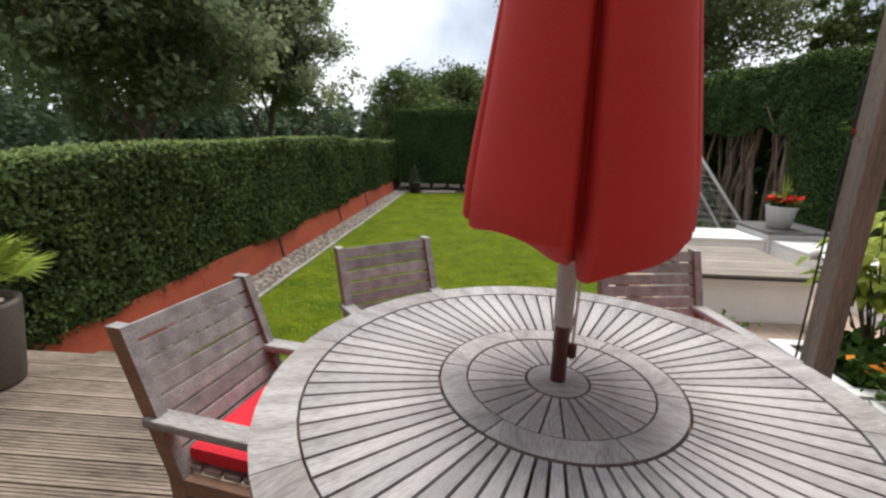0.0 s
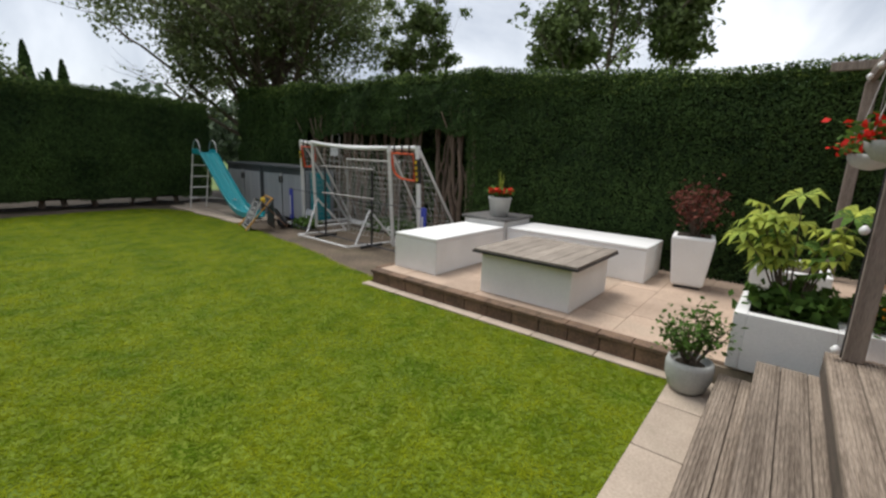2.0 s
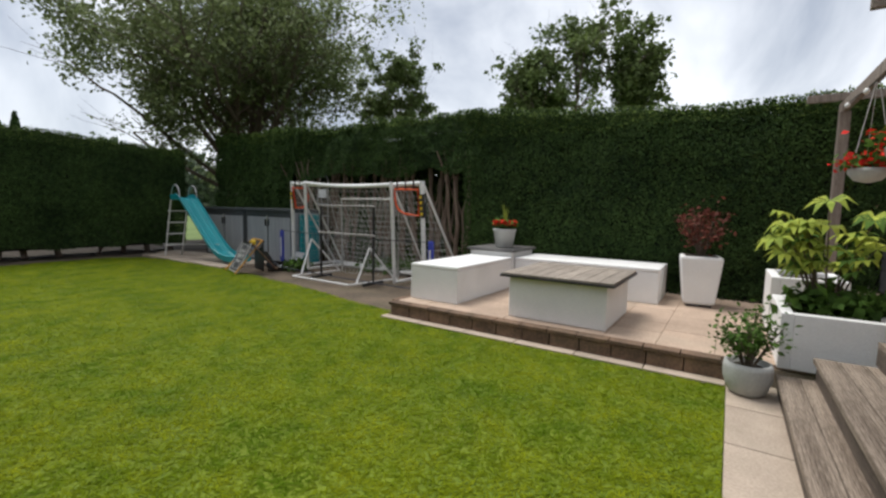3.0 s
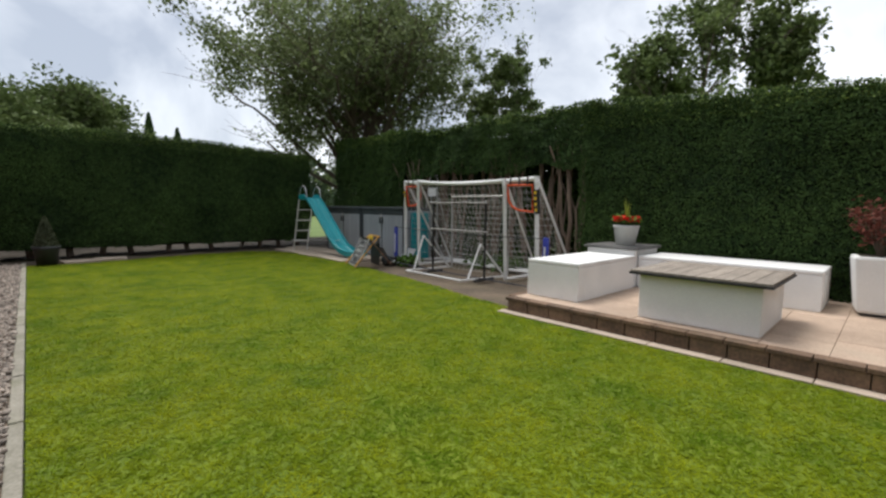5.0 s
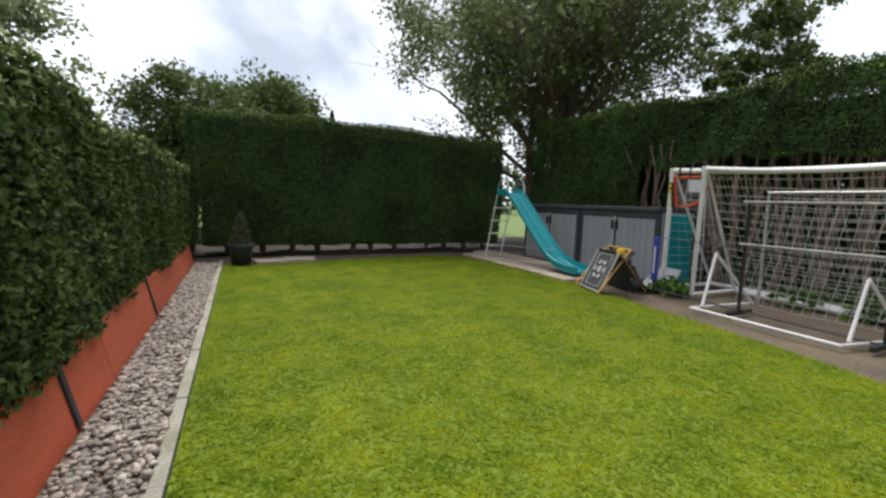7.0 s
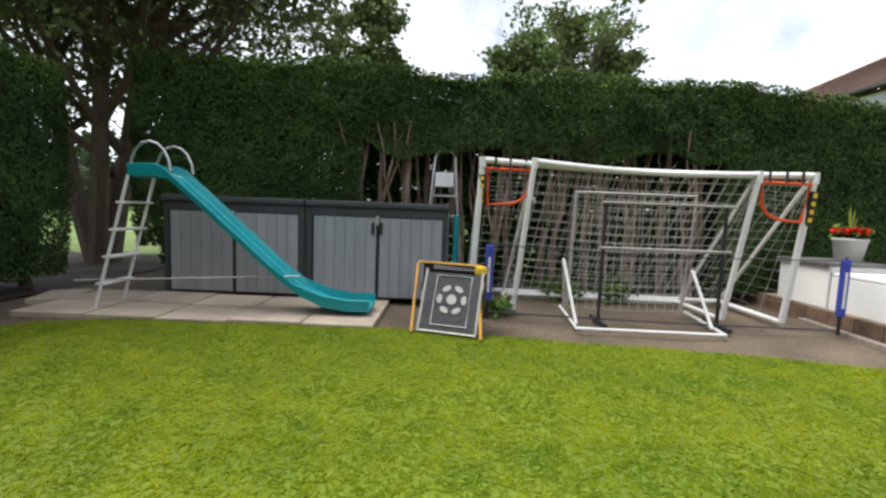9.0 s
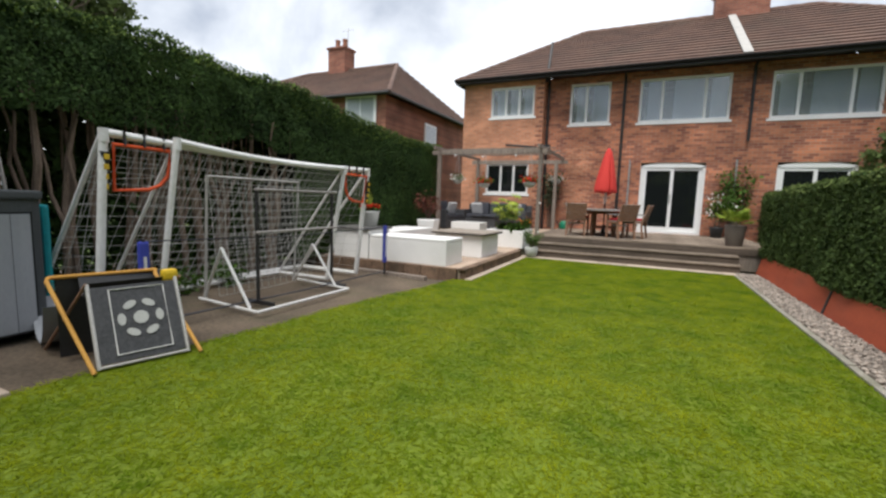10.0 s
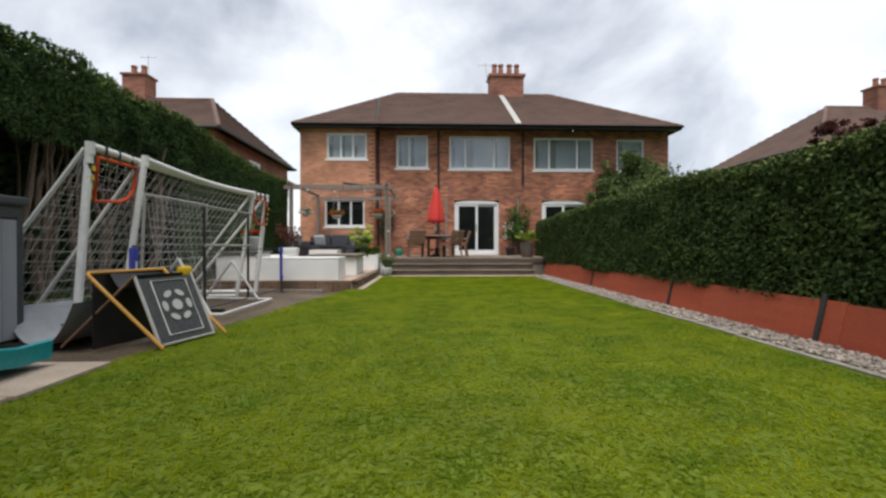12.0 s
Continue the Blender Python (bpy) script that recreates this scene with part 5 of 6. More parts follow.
# ---- pots and plants ----
def pot(name, label, at, profile, mat, soil_z, soil_r, sides=28, rim=None):
    p = thing(name, label, "plant pot", at)
    part("pot", mesh_from(*lathe(profile, sides), "pot", True), mat, p)
    part("soil", lathe([(soil_r, soil_z - 0.02), (soil_r, soil_z), (0.0, soil_z + 0.01)], 16), DARK_SOIL, p)
    return p


def stalks(rng, n, base_r, height, lean):
    out, tips = [], []
    for k in range(n):
        a = rng.uniform(0, 6.28)
        b = Vector((base_r * math.cos(a), base_r * math.sin(a), 0))
        e = Vector((lean * math.cos(a) * rng.uniform(0.3, 1), lean * math.sin(a) * rng.uniform(0.3, 1), height * rng.uniform(0.55, 1)))
        mid = b.lerp(e, 0.5) + Vector((0, 0, height * 0.08))
        out.append(tube([b, mid, e], 0, 5, radii=[0.008, 0.006, 0.003]))
        tips += [mid, e, mid.lerp(e, 0.5)]
    return joined(*out), tips


def bush(name, label, at, rng, n_stalks, base_r, height, lean, leaf, leaf_size, per_tip, cluster, stem_mat=BARK, long=1.7):
    b = thing(name, label, "plant", at)
    st, tips = stalks(rng, n_stalks, base_r, height, lean)
    part("stem", st, stem_mat, b, kind="stuff")
    pts = [t + Vector((rng.gauss(0, cluster), rng.gauss(0, cluster), rng.gauss(0, cluster))) for t in tips for _ in range(per_tip)]
    part("foliage", leaves([tuple(p) for p in pts], [(0, 0, 0.8)] * len(pts), leaf_size, np.random.default_rng(rng.randint(0, 9999)), long=long, tilt=0.7), leaf, b, kind="stuff")
    return b


LIME = leaf_material("lime_leaf", (0.4, 0.45, 0.07), (0.19, 0.27, 0.05), vary=0.3, patch=6)
PALM_LEAF = leaf_material("palm_frond", (0.28, 0.36, 0.05), (0.15, 0.22, 0.035), vary=0.25, patch=4)
MID_LEAF = leaf_material("mid_green_leaf", (0.1, 0.19, 0.035), (0.05, 0.1, 0.02), vary=0.35, patch=5)
MAPLE = leaf_material("red_maple_leaf", (0.19, 0.065, 0.045), (0.085, 0.03, 0.024), vary=0.35, patch=5)
DULL = leaf_material("greyish_leaf", (0.12, 0.14, 0.08), (0.06, 0.07, 0.04), vary=0.3, patch=6)
RED_PETAL = leaf_material("red_petal", (0.75, 0.035, 0.02), (0.55, 0.02, 0.015), vary=0.2, patch=8, through_light=0.15)
ORANGE_PETAL = leaf_material("orange_petal", (0.8, 0.3, 0.02), (0.65, 0.2, 0.02), vary=0.2, patch=8)
WHITE_PETAL = leaf_material("white_petal", (0.8, 0.78, 0.74), (0.65, 0.6, 0.58), vary=0.1, patch=8)
rng = random.Random(77)

pot("tall_pot", "tall round taupe pot on the deck", (-1.96, 2.25, DECK_Z), [(0.15, 0), (0.165, 0.02), (0.21, 0.44), (0.21, 0.46), (0.185, 0.46), (0.18, 0.42), (0.0, 0.41)], POT_TAUPE, 0.43, 0.18)
palm = thing("fan_palm", "yellow-green fan palm growing in the tall pot", "palm", (-1.96, 2.25, DECK_Z + 0.43))
part("trunk", tube([(0, 0, 0), (0.01, 0, 0.1)], 0, 8, radii=[0.05, 0.04]), BARK, palm)
for k in range(15):
    a, e = k * 2.4, rng.uniform(0.35, 1.2)
    L = rng.uniform(0.2, 0.32)
    d = Vector((math.cos(a) * math.cos(e), math.sin(a) * math.cos(e), math.sin(e)))
    hub = d * L
    side = d.cross(Vector((0, 0, 1))).normalized()
    upv = side.cross(d)
    pcs = [tube([(0, 0, 0.06), hub], 0.004, 5)]
    vs, fs = pcs[0]
    vs, fs = list(vs), list(fs)
    for j in range(19):
        b = radians(-85 + j * 170 / 18)
        f = (d * math.cos(b) + side * math.sin(b)).normalized()
        wv = f.cross(upv).normalized() * 0.011
        tip = hub + f * 0.24 * (0.75 + 0.25 * math.cos(b)) - Vector((0, 0, 0.05 * rng.random()))
        mid = hub + f * 0.12 + upv * 0.012
        o = len(vs)
        vs += [hub, mid + wv, tip, mid - wv]
        fs += [(o, o + 1, o + 2, o + 3)]
    part("frond", (vs, fs), PALM_LEAF, palm)
part("pebble_mulch", leaves([(0.16 * math.sqrt(rng.random()) * math.cos(t), 0.16 * math.sin(t) * rng.random(), 0.015) for t in [rng.uniform(0, 6.28) for _ in range(160)]], [(0, 0, 1)] * 160, 0.03, np.random.default_rng(9), long=1.2), GRAVEL, palm, kind="stuff")

pot("flower_pot", "pale grey round pot on the slate capped pedestal", (4.74, 6.52, 0.746), [(0.125, 0), (0.135, 0.01), (0.175, 0.26), (0.185, 0.27), (0.185, 0.3), (0.16, 0.3), (0.15, 0.27), (0, 0.26)], POT_GREY, 0.275, 0.155)
flowers = bush("begonia", "bright red begonias with a yellow-green spike", (4.74, 6.52, 1.02), rng, 16, 0.06, 0.14, 0.22, MID_LEAF, 0.045, 5, 0.035)
pts = [(0.2 * math.sqrt(rng.random()) * math.cos(t), 0.2 * math.sqrt(rng.random()) * math.sin(t), 0.08 + 0.07 * rng.random()) for t in [rng.uniform(0, 6.28) for _ in range(260)]]
part("blooms", leaves(pts, [(0, 0, 1)] * 260, 0.05, np.random.default_rng(4), long=1.1), RED_PETAL, flowers, "bright red blooms", kind="stuff")
vs, fs = [], []
for k in range(7):
    a = k * 0.9
    o = len(vs)
    e = Vector((0.06 * math.cos(a), 0.06 * math.sin(a), 0.4 + 0.08 * math.sin(k)))
    s = Vector((-math.sin(a), math.cos(a), 0)) * 0.014
    vs += [Vector((0, 0, 0.05)) - s, Vector((0, 0, 0.05)) + s, e * 0.6 + s * 0.8, e, e * 0.6 - s * 0.8]
    fs += [(o, o + 1, o + 2, o + 3, o + 4)]
part("spike", (vs, fs), LIME, flowers, "yellow-green upright spike")


def square_planter(at, w0, w1, h, label, mat=WHITE):
    p = thing("square_planter", label, "planter", at)
    bm = B(-w1 / 2, -w1 / 2, 0.03, w1 / 2, w1 / 2, h, 0.03)
    for v in bm.verts:
        k = (v.co.z - 0.03) / (h - 0.03)
        f = (w0 + (w1 - w0) * min(1, max(0, k) * 1.5) ** 0.6) / w1
        v.co.x *= f
        v.co.y *= f
    part("body", bm, mat, p)
    part("foot", B(-w0 / 2 + 0.02, -w0 / 2 + 0.02, 0, w0 / 2 - 0.02, w0 / 2 - 0.02, 0.032), BLACK, p, "black base")
    part("soil", B(-w1 / 2 + 0.05, -w1 / 2 + 0.05, h - 0.01, w1 / 2 - 0.05, w1 / 2 - 0.05, h + 0.004), DARK_SOIL, p)
    return p


square_planter((4.84, 3.8, PZ), 0.32, 0.46, 0.64, "white square flared planter beside the bench").matrix_basis = pose(4.84, 3.8, PZ, 0, 0, 8)
bush("japanese_maple", "small dark red maple in the white square planter", (4.84, 3.8, 0.81), rng, 20, 0.03, 0.6, 0.3, MAPLE, 0.036, 9, 0.075)

pot("round_pot", "round grey stone pot at the foot of the steps", (2.28, 3.33, 0.012), [(0.09, 0), (0.125, 0.03), (0.155, 0.12), (0.158, 0.2), (0.15, 0.24), (0.13, 0.24), (0.13, 0.21), (0, 0.2)], POT_GREY, 0.205, 0.132)
bush("azalea", "small leafy shrub with dark stems in the round pot", (2.28, 3.33, 0.21), rng, 16, 0.03, 0.4, 0.27, MID_LEAF, 0.026, 14, 0.045)
pot("dark_pot", "dark round pot at the end of the gravel", (-1.52, 15.45, 0.0), [(0.16, 0), (0.2, 0.3), (0.225, 0.33), (0.225, 0.38), (0.19, 0.38), (0.18, 0.34), (0, 0.33)], POT_BLACK, 0.345, 0.19)
conifer = thing("dwarf_conifer", "fading grey-green cone shaped conifer in the dark pot", "plant", (-1.52, 15.45, 0.34))
g = np.random.default_rng(6)
z = g.random(1800) ** 1.3
an, rad = g.uniform(0, 6.28, 1800), 0.2 * (1 - z) ** 0.8
part("foliage", leaves(np.stack([rad * np.cos(an), rad * np.sin(an), z * 0.62], 1), np.stack([np.cos(an), np.sin(an), an * 0 + 0.5], 1), 0.035, g), DULL, conifer, kind="stuff")
part("stem", tube([(0, 0, 0), (0, 0, 0.5)], 0, 6, radii=[0.02, 0.006]), BARK, conifer)

# white planter boxes that hold up the terrace
box_planter = thing("planter_box", "white masonry planter box beside the steps", "planter")
for x0, y0, x1, y1 in ((2.55, 2.48, 3.5, 2.56), (2.55, 3.06, 3.5, 3.14), (2.55, 2.561, 2.63, 3.059), (3.42, 2.561, 3.5, 3.059)):
    part("side_wall", B(x0, y0, PZ, x1, y1, 0.6, 0.006), WHITE, box_planter)
part("soil", B(2.63, 2.56, PZ, 3.42, 3.06, 0.55), DARK_SOIL, box_planter)
box_two = thing("planter_box", "taller white masonry planter box by the pergola", "planter")
for x0, y0, x1, y1 in ((3.7, 2.56, 4.5, 2.64), (3.7, 3.06, 4.5, 3.14), (3.7, 2.641, 3.78, 3.059), (4.42, 2.641, 4.5, 3.059)):
    part("side_wall", B(x0, y0, PZ, x1, y1, 0.74, 0.006), WHITE, box_two)
part("soil", B(3.78, 2.64, PZ, 4.42, 3.06, 0.69), DARK_SOIL, box_two)


def fatsia(at, rng, n, height, spread):
    """A shrub of big hand-shaped variegated leaves on long stalks."""
    f = thing("fatsia", "yellow-green shrub with large hand shaped leaves in the white planter", "shrub", at)
    st, tips = stalks(rng, n, 0.05, height, spread)
    part("stem", st, BARK, f, kind="stuff")
    for k in range(n):
        for c in (tips[3 * k + 1], tips[3 * k + 2], tips[3 * k]):
            vs, fs = [], []
            tilt = Vector((rng.uniform(-0.5, 0.5), rng.uniform(-0.5, 0.5), 1)).normalized()
            u = tilt.cross(Vector((rng.random(), rng.random(), 0.1))).normalized()
            w = tilt.cross(u)
            R = rng.uniform(0.1, 0.17)
            for j in range(8):
                a = -2.4 + j * 4.8 / 7
                d = u * math.cos(a) + w * math.sin(a)
                s = tilt.cross(d) * 0.026
                tip = c + d * R - Vector((0, 0, 0.03 + 0.03 * rng.random()))
                mid = c + d * R * 0.6 + tilt * 0.012
                o = len(vs)
                vs += [c, mid + s, tip, mid - s]
                fs += [(o, o + 1, o + 2, o + 3)]
            part("leaf", (vs, fs), LIME if rng.random() < 0.75 else MID_LEAF, f)
    return f


fatsia((2.98, 2.83, 0.55), rng, 18, 0.92, 0.48)
bush("bedding_plant", "low leafy bedding plants with a few orange flowers", (2.95, 2.78, 0.55), rng, 22, 0.12, 0.16, 0.34, MID_LEAF, 0.06, 12, 0.05)
bush("marigold", "orange marigolds in a small white trough by the post", (2.72, 2.3, 0.6), rng, 14, 0.05, 0.22, 0.16, MID_LEAF, 0.04, 9, 0.04)
tr = thing("trough", "small white trough on the terrace edge", "planter", (2.72, 2.3, 0.45))
part("body", B(-0.17, -0.12, 0, 0.17, 0.12, 0.17, 0.012), WHITE, tr)
mg = thing("marigold_blooms", "orange and yellow marigold blooms in the trough", "flowers", (2.72, 2.3, 0.78))
part("blooms", leaves([(rng.gauss(0, 0.1), rng.gauss(0, 0.09), rng.gauss(0.02, 0.04)) for _ in range(90)], [(0, 0, 1)] * 90, 0.035, np.random.default_rng(14), long=1.1), ORANGE_PETAL, mg, kind="stuff")


def hanging_basket(at, hook_z, r, petal, label):
    h = thing("hanging_basket", label, "hanging basket", at, group="hanging baskets")
    part("bowl", mesh_from(*lathe([(0.02, -r * 0.85), (r * 0.65, -r * 0.7), (r * 0.95, -r * 0.3), (r, 0), (r * 0.9, 0.0), (0, -0.02)], 20), "bowl", True), POT_GREY, h)
    part("chain", joined(*[tube([(r * math.cos(a), r * math.sin(a), 0), (0, 0, hook_z - at[2])], 0.004, 4) for a in (0, 2.1, 4.2)]), GREY_STEEL, h)
    p = [(rng.gauss(0, r * 0.65), rng.gauss(0, r * 0.65), abs(rng.gauss(0.03, 0.06))) for _ in range(420)]
    part("greenery", leaves(p[:220], [(0, 0, 1)] * 220, 0.04, np.random.default_rng(int(at[0] * 10))), MID_LEAF, h, kind="stuff")
    part("blooms", leaves(p[220:], [(0, 0, 1)] * 200, 0.045, np.random.default_rng(5), long=1.1), petal, h, kind="stuff")


hanging_basket((2.62, 2.5, 1.82), 2.62, 0.16, RED_PETAL, "pale grey hanging bowl of red flowers under the pergola")
hanging_basket((3.85, 2.5, 1.78), 2.62, 0.15, RED_PETAL, "pale hanging bowl of orange-red flowers under the pergola")
hanging_basket((5.02, 1.6, 1.9), 2.76, 0.13, WHITE_PETAL, "pale hanging bowl with white flowers")
hanging_basket((2.6, -0.92, 2.05), 2.4, 0.16, WHITE_PETAL, "hanging basket with trailing plants on the wall")

# ---- terrace seating ----
def sofa(label, at, rz, length, n):
    s = thing("garden_sofa", label, "sofa", at, rz)
    part("base", B(-length / 2, -0.38, 0.02, length / 2, 0.38, 0.28, 0.015), RATTAN, s)
    part("backrest", B(-length / 2, -0.4, 0.28, length / 2, -0.28, 0.74, 0.015), RATTAN, s)
    for x in (-length / 2, length / 2 - 0.14):
        part("armrest", B(x, -0.279, 0.28, x + 0.14, 0.38, 0.56, 0.015), RATTAN, s)
    w = (length - 0.3) / n
    for k in range(n):
        x = -length / 2 + 0.15 + k * w
        part("seat_cushion", B(x + 0.005, -0.27, 0.285, x + w - 0.005, 0.37, 0.42, 0.03), SOFA_CUSHION, s)
        part("back_cushion", B(x + 0.02, -0.2, 0.0, x + w - 0.02, -0.06, 0.4, 0.04, Matrix.Translation((0, -0.07, 0.425)) @ Matrix.Rotation(radians(8), 4, "X")), SOFA_CUSHION, s)
    return s


sofa("grey rattan garden sofa with charcoal cushions on the terrace", (4.35, -0.2, 0.455), 0, 2.2, 3)
sofa("grey rattan garden sofa beside the hedge", (5.55, 1.25, 0.455), 90, 1.5, 2)
for x, y, r in ((3.7, -0.17, 10), (5.0, -0.17, -14), (5.5, 0.95, 80)):
    solo("scatter_cushion", B(-0.2, -0.06, 0, 0.2, 0.06, 0.36, 0.05), PALE_CUSHION, "pale grey scatter cushion on the garden sofa", "cushion", "scatter cushions", m=pose(x, y + 0.02, 0.885, -14, 0, r))
lt = thing("low_table", "low grey rattan table on the terrace", "table", (4.3, 0.95, 0.455))
part("top", B(-0.4, -0.3, 0.36, 0.4, 0.3, 0.39, 0.006), GLASS_DARK, lt)
part("base", B(-0.37, -0.27, 0, 0.37, 0.27, 0.355, 0.01), RATTAN, lt)
gt = thing("watering_can", "green plastic watering can on the deck", "watering can", (2.2, -0.55, DECK_Z))
part("body", mesh_from(*lathe([(0.13, 0), (0.14, 0.02), (0.13, 0.2), (0.1, 0.25), (0.0, 0.26)], 18), "body", True), material("green_plastic", (0.01, 0.22, 0.12), (0.008, 0.17, 0.09), rough=0.4, bump=0.03), gt)
part("spout", tube([(0.12, 0, 0.06), (0.24, 0, 0.24)], 0, 8, radii=[0.03, 0.015]), BLACK, gt)
part("handle", tube([(-0.1, 0, 0.05), (-0.18, 0, 0.16), (-0.06, 0, 0.3), (0.06, 0, 0.27)], 0.012, 6), BLACK, gt)
pot("door_pot", "dark pot with white flowering shrub by the patio door", (-1.95, -0.5, DECK_Z), [(0.13, 0), (0.17, 0.26), (0.185, 0.3), (0.16, 0.3), (0.15, 0.27), (0, 0.26)], POT_BLACK, 0.27, 0.155)
ro = bush("rose_shrub", "leggy shrub with white blooms by the patio door", (-1.95, -0.5, 0.77), rng, 14, 0.04, 0.85, 0.3, MID_LEAF, 0.05, 14, 0.08)
part("blooms", leaves([(rng.gauss(0, 0.2), rng.gauss(0, 0.15), rng.uniform(0.3, 0.95)) for _ in range(60)], [(0, 0.5, 1)] * 60, 0.06, np.random.default_rng(8), long=1.1), WHITE_PETAL, ro, "white blooms", kind="stuff")
for x in (-2.35, 0.42):
    cl = thing("trellis_post", "slim timber trellis post on the house wall", "trellis", (x, HY + 0.06, 0.5))
    part("post", B(-0.025, -0.025, 0, 0.025, 0.025, 2.2, 0.004), TEAK, cl)
bush("climber", "climbing plant on the wall by the door", (-2.45, -0.95, 0.5), rng, 18, 0.1, 1.9, 0.4, MID_LEAF, 0.06, 16, 0.1)
bush("climber", "climbing plant on the drainpipe", (2.75, -0.95, 0.5), rng, 14, 0.06, 1.9, 0.22, DULL, 0.06, 14, 0.08)
# ---- goals ----
def net_sheet(a, b, c, d, nu, nv, r=0.0022):
    """A net between the edges a-b and d-c."""
    a, b, c, d = map(Vector, (a, b, c, d))
    out = []
    for i in range(nu + 1):
        p, q = a.lerp(b, i / nu), d.lerp(c, i / nu)
        sag = (p - q).length * (0.02 + 0.02 * math.sin(i * 1.7))
        out.append(tube([p, p.lerp(q, 0.5) + Vector((sag, 0, -sag)), q], r, 3))
    for j in range(nv + 1):
        p, q = a.lerp(d, j / nv), b.lerp(c, j / nv)
        sag = (p - q).length * 0.012
        out.append(tube([p, p.lerp(q, 0.5) + Vector((0, 0, -sag)), q], r, 3))
    return joined(*out)


def goal(label, n_top, f_top, n_bot, f_bot, depth, r=0.034, top_depth=0.0):
    g = thing("football_goal", label, "goal", group="football goals")
    n_top, f_top, n_bot, f_bot = map(Vector, (n_top, f_top, n_bot, f_bot))
    off = Vector((depth, 0, 0))
    nb, fb = n_bot + off, f_bot + off
    nb.z = fb.z = n_bot.z
    part("crossbar", tube([n_top.lerp(f_top, k / 8) + Vector((0, 0, -0.05 * math.sin(math.pi * k / 8))) for k in range(9)], r, 10), PVC, g)
    for t, b, k in ((n_top, n_bot, nb), (f_top, f_bot, fb)):
        part("post", tube([b, t], r, 10), PVC, g)
        part("side_bar", tube([b, k], r * 0.9, 10), PVC, g)
        part("brace", tube([t + Vector((0.05, 0, -0.03)), k], r * 0.6, 8), PVC, g)
        part("corner_joint", tube([t + Vector((0, 0, -0.09)), t + Vector((0, 0, 0.035))], r * 1.15, 10), PVC, g)
    part("back_bar", tube([nb, fb], r, 10), PVC, g)
    ny = max(8, round((f_top - n_top).length / 0.12))
    part("back_net", net_sheet(n_top + Vector((0.05, 0, 0)), f_top + Vector((0.05, 0, 0)), fb, nb, ny, 16), NET, g, kind="stuff")
    for t, b, k in ((n_top, n_bot, nb), (f_top, f_bot, fb)):
        part("side_net", net_sheet(t, t.lerp(k, 0.02), k, b, 3, 14), NET, g, kind="stuff")
    return g


big_goal = goal("large white plastic football goal with orange corner targets", (4.02, 7.65, 1.74), (4.34, 11.3, 1.82), (4.2, 7.7, 0.035), (4.42, 11.38, 0.035), 1.2, 0.037)
small_goal = goal("smaller white plastic football goal with a net", (4.0, 8.27, 1.73), (4.2, 10.71, 1.81), (4.24, 8.38, 0.035), (4.37, 10.85, 0.035), 1.0, 0.032)


def corner_target(top, along, label):
    """An orange strap square hung in a goal corner, with dark ties and a marked sleeve on the post."""
    top, along = Vector(top), Vector(along)
    c = thing("corner_target", label, "target", group="goal targets")
    q = [top + along * 0.06 + Vector((-0.03, 0, -0.1)), top + along * 0.56 + Vector((-0.03, 0, -0.1)), top + along * 0.56 + Vector((-0.02, 0, -0.26)), top + along * 0.54 + Vector((-0.015, 0, -0.36)), top + along * 0.47 + Vector((-0.005, 0, -0.45)), top + along * 0.36 + Vector((0, 0, -0.5)), top + along * 0.08 + Vector((0.03, 0, -0.52))]
    part("strap", tube(q, 0.02, 6, closed=True), ORANGE, c)
    part("strap_net", net_sheet(q[0], q[1], q[4], q[6], 4, 4), NET, c, kind="stuff")
    for k in (0.15, 0.32, 0.5):
        part("tie", tube([top + along * k + Vector((-0.04, 0, 0.03)), top + along * k + Vector((-0.04, 0, -0.1))], 0.014, 6), BLACK, c)
    sl = top + Vector((0.03, 0, -0.36))
    part("sleeve", tube([sl + Vector((-0.027, 0, 0.19)), sl + Vector((0.027, 0, -0.19))], 0.044, 10), BLACK, c, "black sleeve with yellow marks")
    for k in range(4):
        z = 0.14 - k * 0.09
        part("mark", B(-0.05, -0.022, -0.025, -0.042, 0.022, 0.025, 0.004, pose(sl.x - 0.027 * z / 0.19 * 1.0, sl.y, sl.z + z)), YELLOW, c)


corner_target((4.02, 7.65, 1.74), (0.05, 1, 0.02), "orange corner target hung in the goal")
corner_target((4.34, 11.3, 1.82), (-0.05, -1, -0.02), "orange corner target with a yellow marked sleeve")

# low net on two blue posts
tn = thing("practice_net", "low cord net between two blue sleeved posts", "net")
part("cord", joined(tube([(4.0, 11.2, 0.84), (3.94, 9.3, 0.78), (3.86, 7.34, 0.82)], 0.006, 5), tube([(4.0, 11.2, 0.07), (3.94, 9.3, 0.04), (3.86, 7.34, 0.05)], 0.01, 5)), SOFA_CUSHION, tn, "dark net cord")
for y, x in ((11.2, 4.0), (7.34, 3.86)):
    part("post", tube([(x, y, 0), (x, y, 0.86)], 0.018, 8), BLACK, tn)
    part("sleeve", B(x - 0.025, y - 0.045, 0.2, x + 0.025, y + 0.045, 0.84, 0.02), BLUE, tn, "blue fabric sleeve")
    part("label_bar", B(x - 0.029, y - 0.012, 0.3, x - 0.0255, y + 0.015, 0.7), PVC, tn)

